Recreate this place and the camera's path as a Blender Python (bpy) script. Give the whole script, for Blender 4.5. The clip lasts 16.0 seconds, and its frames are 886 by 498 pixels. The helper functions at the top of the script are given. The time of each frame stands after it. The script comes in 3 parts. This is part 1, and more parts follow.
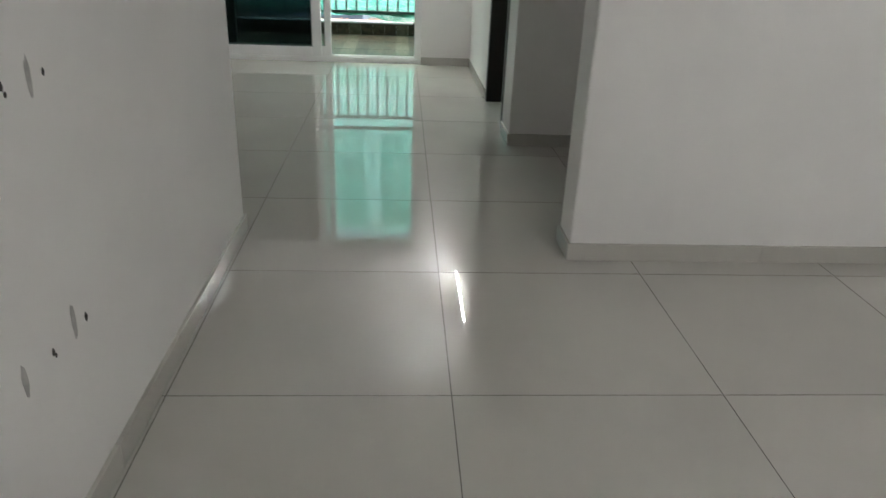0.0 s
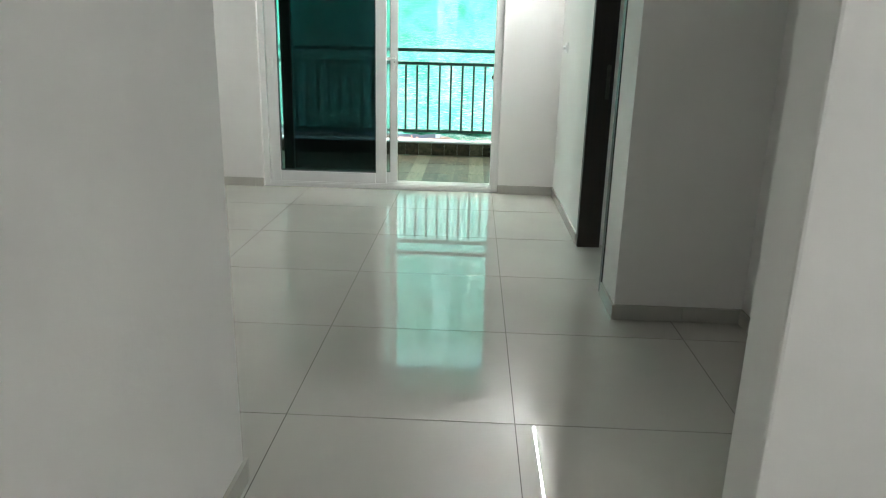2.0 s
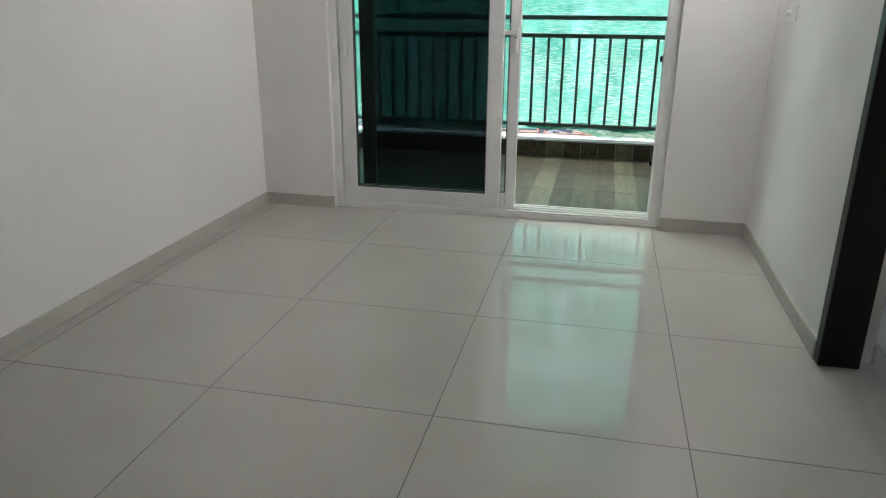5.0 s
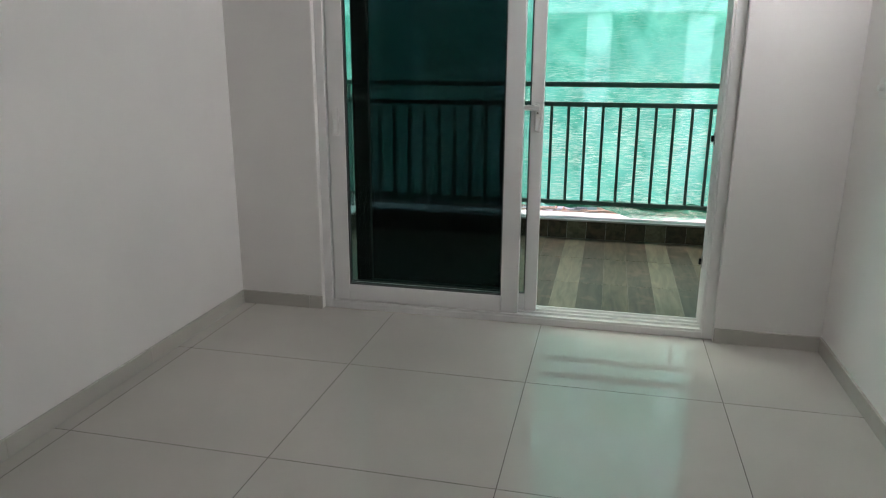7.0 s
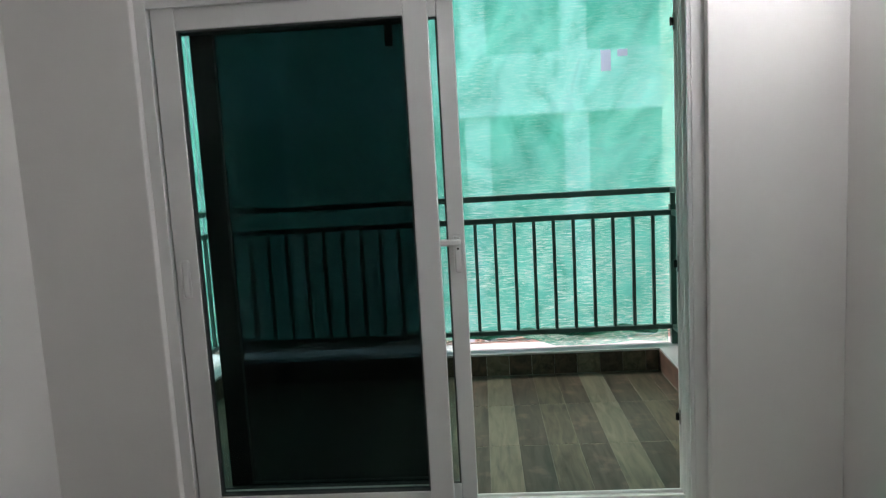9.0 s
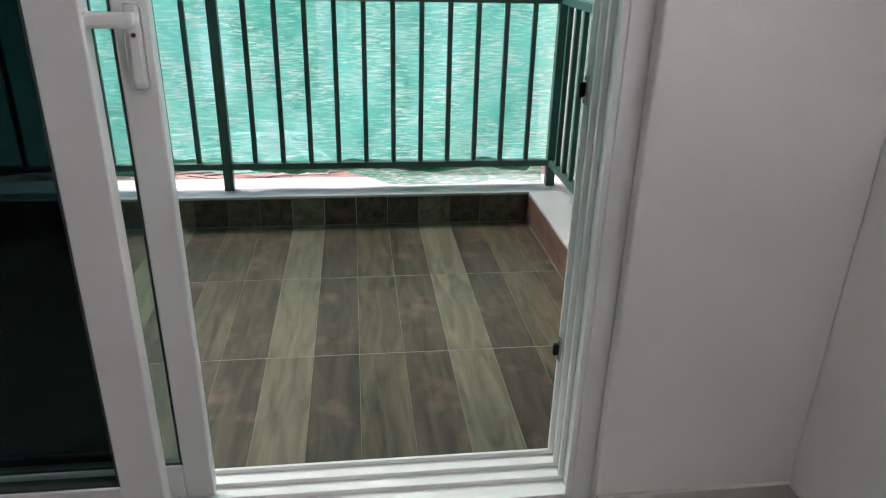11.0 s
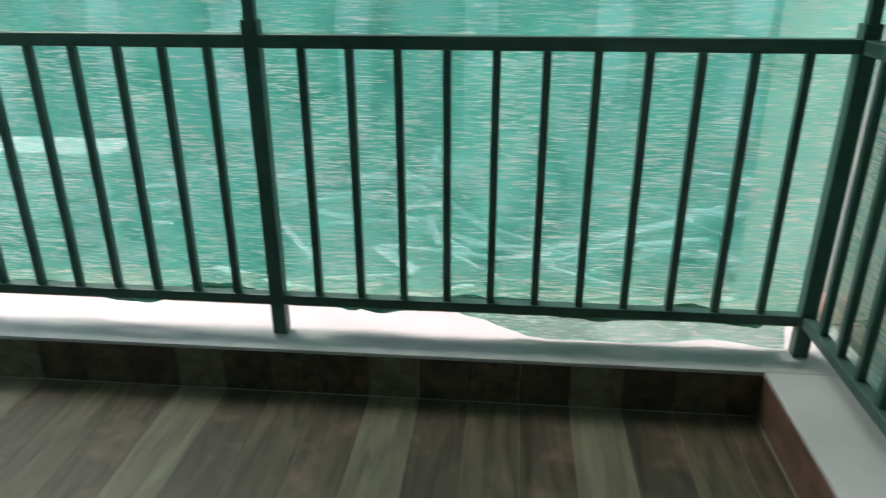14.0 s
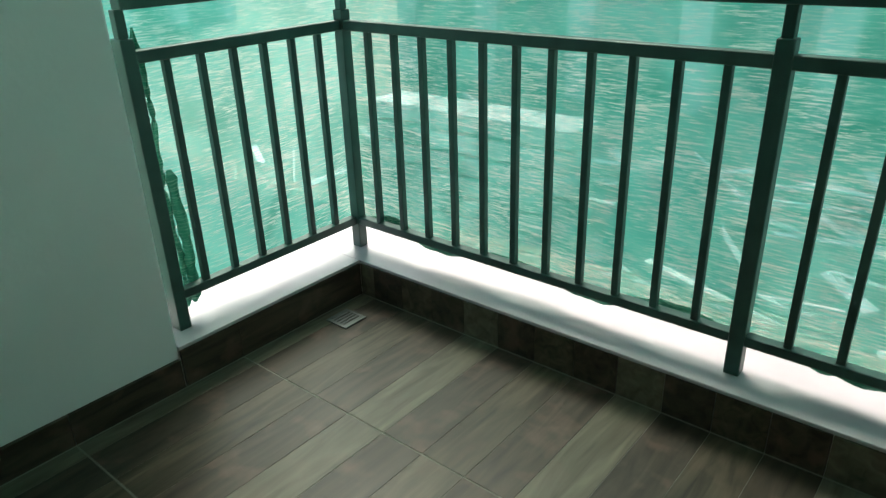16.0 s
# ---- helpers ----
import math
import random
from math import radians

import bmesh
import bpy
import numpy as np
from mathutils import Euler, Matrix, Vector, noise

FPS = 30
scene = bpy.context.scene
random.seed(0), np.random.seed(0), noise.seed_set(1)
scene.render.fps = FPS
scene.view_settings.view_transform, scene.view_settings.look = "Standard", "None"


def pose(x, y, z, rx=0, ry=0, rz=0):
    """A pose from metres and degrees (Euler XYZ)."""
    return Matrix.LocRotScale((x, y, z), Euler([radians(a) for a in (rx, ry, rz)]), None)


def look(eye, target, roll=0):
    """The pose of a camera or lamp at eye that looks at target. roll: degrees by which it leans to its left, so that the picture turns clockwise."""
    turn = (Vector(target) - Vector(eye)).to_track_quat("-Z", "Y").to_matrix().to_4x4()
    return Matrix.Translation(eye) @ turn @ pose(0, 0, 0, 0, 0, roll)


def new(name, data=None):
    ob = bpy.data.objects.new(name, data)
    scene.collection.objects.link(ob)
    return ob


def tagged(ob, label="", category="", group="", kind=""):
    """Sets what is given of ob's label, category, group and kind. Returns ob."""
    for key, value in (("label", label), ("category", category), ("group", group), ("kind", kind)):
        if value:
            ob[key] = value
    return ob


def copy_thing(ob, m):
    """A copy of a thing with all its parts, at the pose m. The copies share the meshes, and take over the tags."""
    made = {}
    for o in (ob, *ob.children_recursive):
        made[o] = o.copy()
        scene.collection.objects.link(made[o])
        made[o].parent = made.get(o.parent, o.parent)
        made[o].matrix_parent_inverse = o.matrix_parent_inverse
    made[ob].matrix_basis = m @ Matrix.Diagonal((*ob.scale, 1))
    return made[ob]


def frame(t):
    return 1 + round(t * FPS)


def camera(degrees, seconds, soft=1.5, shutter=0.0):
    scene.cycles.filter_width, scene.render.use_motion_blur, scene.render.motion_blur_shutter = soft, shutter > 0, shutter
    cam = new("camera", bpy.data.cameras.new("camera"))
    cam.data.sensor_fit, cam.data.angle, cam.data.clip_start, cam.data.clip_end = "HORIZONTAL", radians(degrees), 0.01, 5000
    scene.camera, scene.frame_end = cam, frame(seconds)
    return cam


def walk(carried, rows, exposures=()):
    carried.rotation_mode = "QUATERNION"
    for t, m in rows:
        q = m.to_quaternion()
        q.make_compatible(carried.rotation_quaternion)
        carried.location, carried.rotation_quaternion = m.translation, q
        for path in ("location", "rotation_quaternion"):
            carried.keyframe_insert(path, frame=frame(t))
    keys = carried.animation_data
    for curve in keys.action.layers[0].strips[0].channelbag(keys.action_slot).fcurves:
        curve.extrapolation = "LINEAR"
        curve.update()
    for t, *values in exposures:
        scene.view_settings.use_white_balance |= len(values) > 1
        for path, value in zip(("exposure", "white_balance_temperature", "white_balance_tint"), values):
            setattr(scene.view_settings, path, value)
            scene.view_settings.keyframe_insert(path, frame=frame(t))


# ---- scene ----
cam = camera(64.2, 16.0, soft=1.1, shutter=0.2)
PATH = [
    (0, (-0.187, -7.05, 1.188), (-0.06, -5.23, 0.369), 2.3),
    (0.5, (-0.185, -6.853, 1.197), (-0.291, -4.979, 0.506), 0.4),
    (1, (-0.242, -6.585, 1.219), (-0.265, -4.673, 0.632), -0.8),
    (1.5, (-0.236, -6.329, 1.243), (-0.329, -4.411, 0.683), -0.7),
    (2, (-0.21, -5.99, 1.25), (-0.283, -4.074, 0.682), 1.4),
    (2.5, (-0.208, -5.57, 1.227), (-0.189, -3.656, 0.647), -1.2),
    (3, (-0.215, -5.238, 1.216), (-0.36, -3.336, 0.613), -0.3),
    (3.5, (-0.201, -4.981, 1.231), (-0.494, -3.107, 0.596), 1.0),
    (4, (-0.284, -4.708, 1.245), (-0.703, -2.869, 0.58), 0.3),
    (6.5, (-0.441, -3.573, 1.274), (-0.84, -1.705, 0.679), 0.6),
    (7, (-0.539, -3.433, 1.317), (-0.977, -1.552, 0.796), 0.2),
    (7.5, (-0.581, -3.26, 1.305), (-0.917, -1.342, 0.848), -1.6),
    (8, (-0.69, -3.105, 1.386), (-0.972, -1.143, 1.117), -2.7),
    (8.5, (-0.766, -2.891, 1.441), (-0.939, -0.904, 1.293), -4.9),
    (9, (-0.783, -2.567, 1.391), (-0.9, -0.585, 1.144), -3.2),
    (9.5, (-0.806, -2.209, 1.338), (-0.624, -0.264, 0.909), -2.7),
    (10, (-0.712, -1.873, 1.296), (-0.354, 0.031, 0.802), 0.8),
    (12.3, (-0.427, -0.474, 1.164), (-0.366, 1.184, 0.048), 1.1),
    (12.5, (-0.443, -0.36, 1.161), (-0.166, 1.286, 0.059), 0.3),
    (13, (-0.36, -0.115, 1.168), (0.128, 1.494, 0.084), 6.9),
    (13.5, (-0.262, 0.009, 1.148), (-0.016, 1.82, 0.335), 5.8),
    (14, (-0.434, 0.091, 1.207), (-0.606, 1.925, 0.428), -0.1),
    (14.5, (-0.618, 0.072, 1.283), (-1.136, 1.807, 0.432), -0.8),
    (15, (-0.66, 0.052, 1.252), (-1.548, 1.585, 0.325), -1.4),
    (15.5, (-0.694, 0.045, 1.233), (-1.827, 1.417, 0.319), -0.9),
    (16, (-0.64, 0.144, 1.296), (-1.815, 1.534, 0.466), -1.8),
]
SKY, SUN, TUBE_GLOW = 0.15, 2.0, 29.0
EXPOSURES = [(0, 3.1, 6650, 14), (0.5, 3.3, 6700, 16), (1, 3.25, 6600, 10), (1.5, 3.3, 6400, 4), (2, 3.45, 6600, 9), (2.5, 3.45, 6700, 13), (3.2, 3.1, 6600, 13), (4, 3.1, 6700, 19), (6.5, 2.5, 6700, 18), (7.5, 2.55, 6700, 20), (9, 2.2, 6600, 18), (9.5, 2.35, 6600, 17), (10.2, 2.5, 6600, 23), (12.3, 2.1, 6500, 26), (13.1, 2.1, 6400, 30), (13.5, 1.9, 6450, 24), (14, 1.65, 6600, 13), (14.5, 1.6, 6550, 7), (15, 1.4, 6500, -1), (15.5, 1.5, 6500, 2), (16, 1.65, 6800, 8)]
walk(cam, [(t, look(eye, target, roll)) for t, eye, target, roll in PATH], EXPOSURES)

# ---- world and light ----
world = bpy.data.worlds.new("sky")
world.use_nodes = True
scene.world = world
_n = world.node_tree.nodes
_sky = _n.new("ShaderNodeTexSky")
_sky.sky_type, _sky.sun_disc = "NISHITA", False
_sky.sun_elevation, _sky.sun_rotation = radians(50), radians(-45)
_sky.air_density, _sky.dust_density = 1.0, 3.0
world.node_tree.links.new(_sky.outputs[0], _n["Background"].inputs[0])
_n["Background"].inputs[1].default_value = SKY
sun_data = bpy.data.lights.new("sun", "SUN")
sun_data.energy, sun_data.angle, sun_data.color = SUN, radians(25), (1.0, 0.96, 0.9)
sun_lamp = new("sun", sun_data)
sun_lamp.matrix_world = look((-9, 9, 15), (0, 0, 0))


# ---- materials ----
def mat(name, colour, rough=0.5, metal=0.0, spec=0.5, var=0.0, scale=4.0, bump=0.0, bump_scale=60.0, tint=None, stretch=(1, 1, 1), rand=0.0):
    """A paint, stone or plastic with soft stains, fine relief and a shift of value from piece to piece."""
    m = bpy.data.materials.new(name)
    m.use_nodes = True
    t = m.node_tree
    b = t.nodes["Principled BSDF"]
    b.inputs["Roughness"].default_value, b.inputs["Metallic"].default_value = rough, metal
    b.inputs["Specular IOR Level"].default_value = spec
    co = t.nodes.new("ShaderNodeTexCoord")
    mp = t.nodes.new("ShaderNodeMapping")
    mp.inputs["Scale"].default_value = stretch
    geo = t.nodes.new("ShaderNodeNewGeometry")
    t.links.new(geo.outputs["Position"], mp.inputs[0])
    no = t.nodes.new("ShaderNodeTexNoise")
    no.inputs["Scale"].default_value, no.inputs["Detail"].default_value = scale, 6
    t.links.new(mp.outputs[0], no.inputs[0])
    mix = t.nodes.new("ShaderNodeMix")
    mix.data_type = "RGBA"
    c2 = tint or tuple(c * (1 - var) for c in colour)
    mix.inputs["A"].default_value, mix.inputs["B"].default_value = (*colour, 1), (*c2, 1)
    ramp = t.nodes.new("ShaderNodeMapRange")
    ramp.inputs["From Min"].default_value, ramp.inputs["From Max"].default_value = 0.35, 0.7
    t.links.new(no.outputs[0], ramp.inputs[0])
    t.links.new(ramp.outputs[0], mix.inputs["Factor"])
    out = mix.outputs["Result"]
    if rand:
        info = t.nodes.new("ShaderNodeObjectInfo")
        r2 = t.nodes.new("ShaderNodeMapRange")
        r2.inputs["To Min"].default_value, r2.inputs["To Max"].default_value = 1 - rand, 1 + rand
        t.links.new(info.outputs["Random"], r2.inputs[0])
        hsv = t.nodes.new("ShaderNodeHueSaturation")
        t.links.new(r2.outputs[0], hsv.inputs["Value"])
        t.links.new(out, hsv.inputs["Color"])
        out = hsv.outputs[0]
    t.links.new(out, b.inputs["Base Color"])
    if bump:
        n2 = t.nodes.new("ShaderNodeTexNoise")
        n2.inputs["Scale"].default_value, n2.inputs["Detail"].default_value = bump_scale, 4
        t.links.new(mp.outputs[0], n2.inputs[0])
        bp = t.nodes.new("ShaderNodeBump")
        bp.inputs["Strength"].default_value, bp.inputs["Distance"].default_value = bump, 0.004
        t.links.new(n2.outputs[0], bp.inputs["Height"])
        t.links.new(bp.outputs[0], b.inputs["Normal"])
    return m


def wood_tile(name, dark, light, knots):
    """Ceramic tile printed as weathered planks: long streaks along y, a few pale scuffs, each piece shifted."""
    m = bpy.data.materials.new(name)
    m.use_nodes = True
    t = m.node_tree
    b = t.nodes["Principled BSDF"]
    b.inputs["Roughness"].default_value = 0.36
    b.inputs["Specular IOR Level"].default_value = 0.2
    co = t.nodes.new("ShaderNodeTexCoord")
    info = t.nodes.new("ShaderNodeObjectInfo")
    add = t.nodes.new("ShaderNodeVectorMath")
    off = t.nodes.new("ShaderNodeVectorMath")
    off.operation = "SCALE"
    off.inputs[0].default_value = (7.3, 3.1, 5.7)
    t.links.new(info.outputs["Random"], off.inputs["Scale"])
    t.links.new(co.outputs["Object"], add.inputs[0])
    t.links.new(off.outputs[0], add.inputs[1])
    mp = t.nodes.new("ShaderNodeMapping")
    mp.inputs["Scale"].default_value = (26, 3.4, 26)
    t.links.new(add.outputs[0], mp.inputs[0])
    grain = t.nodes.new("ShaderNodeTexNoise")
    grain.inputs["Scale"].default_value, grain.inputs["Detail"].default_value, grain.inputs["Distortion"].default_value = 1.0, 8, 0.8
    t.links.new(mp.outputs[0], grain.inputs[0])
    ramp = t.nodes.new("ShaderNodeValToRGB")
    ramp.color_ramp.elements[0].position, ramp.color_ramp.elements[0].color = 0.26, (*dark, 1)
    ramp.color_ramp.elements[1].position, ramp.color_ramp.elements[1].color = 0.76, (*light, 1)
    t.links.new(grain.outputs[0], ramp.inputs[0])
    blot = t.nodes.new("ShaderNodeTexNoise")
    blot.inputs["Scale"].default_value, blot.inputs["Detail"].default_value = 9, 3
    t.links.new(add.outputs[0], blot.inputs[0])
    r2 = t.nodes.new("ShaderNodeMapRange")
    r2.inputs["From Min"].default_value, r2.inputs["From Max"].default_value, r2.inputs["To Max"].default_value = 0.55, 0.8, knots
    t.links.new(blot.outputs[0], r2.inputs[0])
    mix = t.nodes.new("ShaderNodeMix")
    mix.data_type = "RGBA"
    mix.inputs["B"].default_value = (0.30, 0.17, 0.13, 1)
    t.links.new(r2.outputs[0], mix.inputs["Factor"])
    t.links.new(ramp.outputs[0], mix.inputs["A"])
    t.links.new(mix.outputs["Result"], b.inputs["Base Color"])
    bp = t.nodes.new("ShaderNodeBump")
    bp.inputs["Strength"].default_value, bp.inputs["Distance"].default_value = 0.25, 0.002
    t.links.new(grain.outputs[0], bp.inputs["Height"])
    t.links.new(bp.outputs[0], b.inputs["Normal"])
    return m


def pane(name, tint, rough=0.0, through_share=0.9):
    """A thin sheet of glass or fine gauze: partly clear, partly glossy."""
    m = bpy.data.materials.new(name)
    m.use_nodes = True
    t = m.node_tree
    t.nodes.remove(t.nodes["Principled BSDF"])
    tr = t.nodes.new("ShaderNodeBsdfTransparent")
    tr.inputs[0].default_value = (*tint, 1)
    gl = t.nodes.new("ShaderNodeBsdfGlossy")
    gl.inputs["Roughness"].default_value = rough
    mx = t.nodes.new("ShaderNodeMixShader")
    mx.inputs[0].default_value = 1 - through_share
    t.links.new(tr.outputs[0], mx.inputs[1])
    t.links.new(gl.outputs[0], mx.inputs[2])
    t.links.new(mx.outputs[0], t.nodes["Material Output"].inputs[0])
    return m


def glow(name, colour, strength):
    m = bpy.data.materials.new(name)
    m.use_nodes = True
    b = m.node_tree.nodes["Principled BSDF"]
    b.inputs["Base Color"].default_value = (0.9, 0.9, 0.9, 1)
    b.inputs["Emission Color"].default_value = (*colour, 1)
    b.inputs["Emission Strength"].default_value = strength
    return m


def net_cloth(name, clear, body, sheen):
    """Green shade net: open weave that lets some of the view through, lit from both sides, with painted pale streaks
    for sheen and for litter behind it.
    """
    m = bpy.data.materials.new(name)
    m.use_nodes = True
    t = m.node_tree
    t.nodes.remove(t.nodes["Principled BSDF"])
    geo = t.nodes.new("ShaderNodeNewGeometry")
    big = t.nodes.new("ShaderNodeTexNoise")
    big.inputs["Scale"].default_value, big.inputs["Detail"].default_value, big.inputs["Distortion"].default_value = 2.3, 7, 1.6
    t.links.new(geo.outputs["Position"], big.inputs[0])

    def pale_streaks(turn, scale, lo, hi, gate_scale):
        """Fine pale lines along one direction, in patches."""
        mp = t.nodes.new("ShaderNodeMapping")
        mp.inputs["Rotation"].default_value = (0, radians(turn), 0)
        mp.inputs["Scale"].default_value = scale
        t.links.new(geo.outputs["Position"], mp.inputs[0])
        streak_noise = t.nodes.new("ShaderNodeTexNoise")
        streak_noise.inputs["Scale"].default_value, streak_noise.inputs["Detail"].default_value, streak_noise.inputs["Distortion"].default_value = 1.0, 4, 0.6
        t.links.new(mp.outputs[0], streak_noise.inputs[0])
        streak = t.nodes.new("ShaderNodeMapRange")
        streak.inputs["From Min"].default_value, streak.inputs["From Max"].default_value = lo, hi
        streak.inputs["To Max"].default_value = sheen
        t.links.new(streak_noise.outputs[0], streak.inputs[0])
        patch = t.nodes.new("ShaderNodeTexNoise")
        patch.inputs["Scale"].default_value, patch.inputs["Detail"].default_value = gate_scale, 5
        t.links.new(geo.outputs["Position"], patch.inputs[0])
        gate = t.nodes.new("ShaderNodeMapRange")
        gate.inputs["From Min"].default_value, gate.inputs["From Max"].default_value = 0.38, 0.56
        t.links.new(patch.outputs[0], gate.inputs[0])
        mul = t.nodes.new("ShaderNodeMath")
        mul.operation = "MULTIPLY"
        t.links.new(streak.outputs[0], mul.inputs[0])
        t.links.new(gate.outputs[0], mul.inputs[1])
        return mul.outputs[0]

    # painted pale lines stand for shine and ground litter behind, fading higher up
    pos = t.nodes.new("ShaderNodeSeparateXYZ")
    t.links.new(geo.outputs["Position"], pos.inputs[0])
    low_streaks = t.nodes.new("ShaderNodeMapRange")
    low_streaks.inputs["From Min"].default_value, low_streaks.inputs["From Max"].default_value = 0.85, 1.35
    low_streaks.inputs["To Min"].default_value, low_streaks.inputs["To Max"].default_value = 1.0, 0.22
    t.links.new(pos.outputs["Z"], low_streaks.inputs[0])
    both = t.nodes.new("ShaderNodeMath")
    both.operation = "MAXIMUM"
    slant = t.nodes.new("ShaderNodeMath")
    slant.operation = "MAXIMUM"
    t.links.new(pale_streaks(-24, (10, 10, 170), 0.54, 0.66, 5.2), slant.inputs[0])
    t.links.new(pale_streaks(17, (14, 14, 230), 0.55, 0.67, 4.1), slant.inputs[1])
    t.links.new(pale_streaks(2, (20, 20, 300), 0.51, 0.66, 3.6), both.inputs[0])
    t.links.new(slant.outputs[0], both.inputs[1])
    tone = t.nodes.new("ShaderNodeMix")
    tone.data_type = "RGBA"
    tone.inputs["A"].default_value = (*(0.6 * c for c in body), 1)
    tone.inputs["B"].default_value = (body[0] * 2.0 + 0.03, min(0.9, body[1] * 1.15), body[2] * 1.25, 1)
    tr0 = t.nodes.new("ShaderNodeMapRange")
    tr0.inputs["From Min"].default_value, tr0.inputs["From Max"].default_value = 0.33, 0.62
    t.links.new(big.outputs[0], tr0.inputs[0])
    t.links.new(tr0.outputs[0], tone.inputs["Factor"])
    col = t.nodes.new("ShaderNodeMix")
    col.data_type = "RGBA"
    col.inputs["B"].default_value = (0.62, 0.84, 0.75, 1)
    t.links.new(tone.outputs["Result"], col.inputs["A"])
    streak_mix = t.nodes.new("ShaderNodeMath")
    streak_mix.operation = "MULTIPLY"
    t.links.new(both.outputs[0], streak_mix.inputs[0])
    t.links.new(low_streaks.outputs[0], streak_mix.inputs[1])
    t.links.new(streak_mix.outputs[0], col.inputs["Factor"])
    tl = t.nodes.new("ShaderNodeBsdfTranslucent")
    df = t.nodes.new("ShaderNodeBsdfDiffuse")
    t.links.new(col.outputs["Result"], tl.inputs[0])
    t.links.new(col.outputs["Result"], df.inputs[0])
    m1 = t.nodes.new("ShaderNodeMixShader")
    m1.inputs[0].default_value = 0.35
    t.links.new(tl.outputs[0], m1.inputs[1])
    t.links.new(df.outputs[0], m1.inputs[2])
    tr = t.nodes.new("ShaderNodeBsdfTransparent")
    tr.inputs[0].default_value = (0.88, 1.0, 0.95, 1)
    share = t.nodes.new("ShaderNodeMapRange")
    share.inputs["From Min"].default_value, share.inputs["From Max"].default_value = 0.3, 0.7
    share.inputs["To Min"].default_value, share.inputs["To Max"].default_value = clear - 0.12, clear + 0.12
    t.links.new(big.outputs[0], share.inputs[0])
    m2 = t.nodes.new("ShaderNodeMixShader")
    t.links.new(share.outputs[0], m2.inputs[0])
    t.links.new(m1.outputs[0], m2.inputs[1])
    t.links.new(tr.outputs[0], m2.inputs[2])
    t.links.new(m2.outputs[0], t.nodes["Material Output"].inputs[0])
    return m


PAINT = mat("white_wall_paint", (0.82, 0.80, 0.775), 0.75, spec=0.3, var=0.05, scale=1.6, bump=0.12, bump_scale=90)
PAINT_OUT = mat("balcony_wall_paint", (0.84, 0.84, 0.83), 0.7, spec=0.3, var=0.06, scale=2.2, bump=0.25, bump_scale=40)
CEIL = mat("ceiling_paint", (0.8, 0.79, 0.77), 0.8, var=0.03, bump=0.05)
TILE = mat("polished_floor_tile", (0.52, 0.50, 0.455), 0.0, spec=0.62, var=0.07, scale=1.3, tint=(0.47, 0.45, 0.41), rand=0.025)
GROUT = mat("dark_tile_joint", (0.12, 0.11, 0.10), 0.9, var=0.3, scale=20)
SKIRT = mat("skirting_tile", (0.52, 0.50, 0.455), 0.22, spec=0.4, var=0.08, scale=3, rand=0.04)
UPVC = mat("white_upvc", (0.78, 0.775, 0.76), 0.28, var=0.03, scale=6)
UPVC_LINE = mat("grey_gasket", (0.06, 0.065, 0.065), 0.6)
BLACKFRAME = mat("black_frame", (0.008, 0.009, 0.01), 0.5, spec=0.2)
DARKWOOD = mat("dark_brown_door_wood", (0.013, 0.009, 0.008), 0.4, spec=0.3, tint=(0.02, 0.013, 0.01), scale=8, stretch=(6, 6, 0.4), bump=0.15)
STEEL = mat("brushed_steel", (0.33, 0.33, 0.32), 0.35, metal=1.0, var=0.1, scale=30)
OLDSTEEL = mat("dull_dark_steel", (0.09, 0.085, 0.08), 0.45, metal=1.0, var=0.2, scale=30)
RAILGREEN = mat("dark_green_railing_paint", (0.048, 0.105, 0.092), 0.42, spec=0.45, var=0.3, scale=14, bump=0.1)
LEDGE = mat("white_granite_ledge", (0.48, 0.455, 0.47), 0.35, var=0.12, scale=7, bump=0.05, bump_scale=160)
JOINT = mat("pale_cement_joint", (0.22, 0.205, 0.17), 0.9, var=0.2, scale=30)
DRAIN = mat("drain_grey", (0.12, 0.125, 0.12), 0.4, var=0.2, scale=30)
SCUFF = mat("grey_scuff", (0.50, 0.48, 0.46), 0.9, var=0.3, scale=40)
HOLE = mat("dark_plug_hole", (0.05, 0.045, 0.04), 0.9)
BLUE = mat("blue_label", (0.02, 0.07, 0.25), 0.5)
SWITCH = mat("white_switch_plastic", (0.82, 0.82, 0.8), 0.3)
PL_LIGHT = wood_tile("plank_pale", (0.062, 0.055, 0.039), (0.185, 0.158, 0.111), 0.12)
PL_DARK = wood_tile("plank_dark", (0.025, 0.020, 0.014), (0.086, 0.064, 0.048), 0.35)
PL_MID = wood_tile("plank_grey", (0.026, 0.020, 0.014), (0.134, 0.105, 0.071), 0.15)
PL_BROWN = wood_tile("plank_brown", (0.028, 0.021, 0.015), (0.101, 0.074, 0.054), 0.4)
PL_RED = wood_tile("plank_reddish", (0.088, 0.045, 0.035), (0.164, 0.092, 0.071), 0.35)
GLASS = pane("clear_glass", (0.80, 0.88, 0.86), 0.0, 0.994)
GAUZE = pane("dark_insect_gauze", (0.13, 0.165, 0.18), 0.3, 0.998)
NIGHTGLASS = mat("dark_blue_tinted_glass", (0.01, 0.015, 0.05), 0.05, spec=0.8)
NET = net_cloth("green_shade_net", 0.42, (0.055, 0.62, 0.45), 0.95)
# the same net where gathered: shade between folds is put into a darker body
NETDARK = net_cloth("fold_shaded_green_net", 0.12, (0.01, 0.22, 0.14), 0.4)
NETPALE = net_cloth("loose_pale_net", 0.35, (0.04, 0.42, 0.28), 0.8)
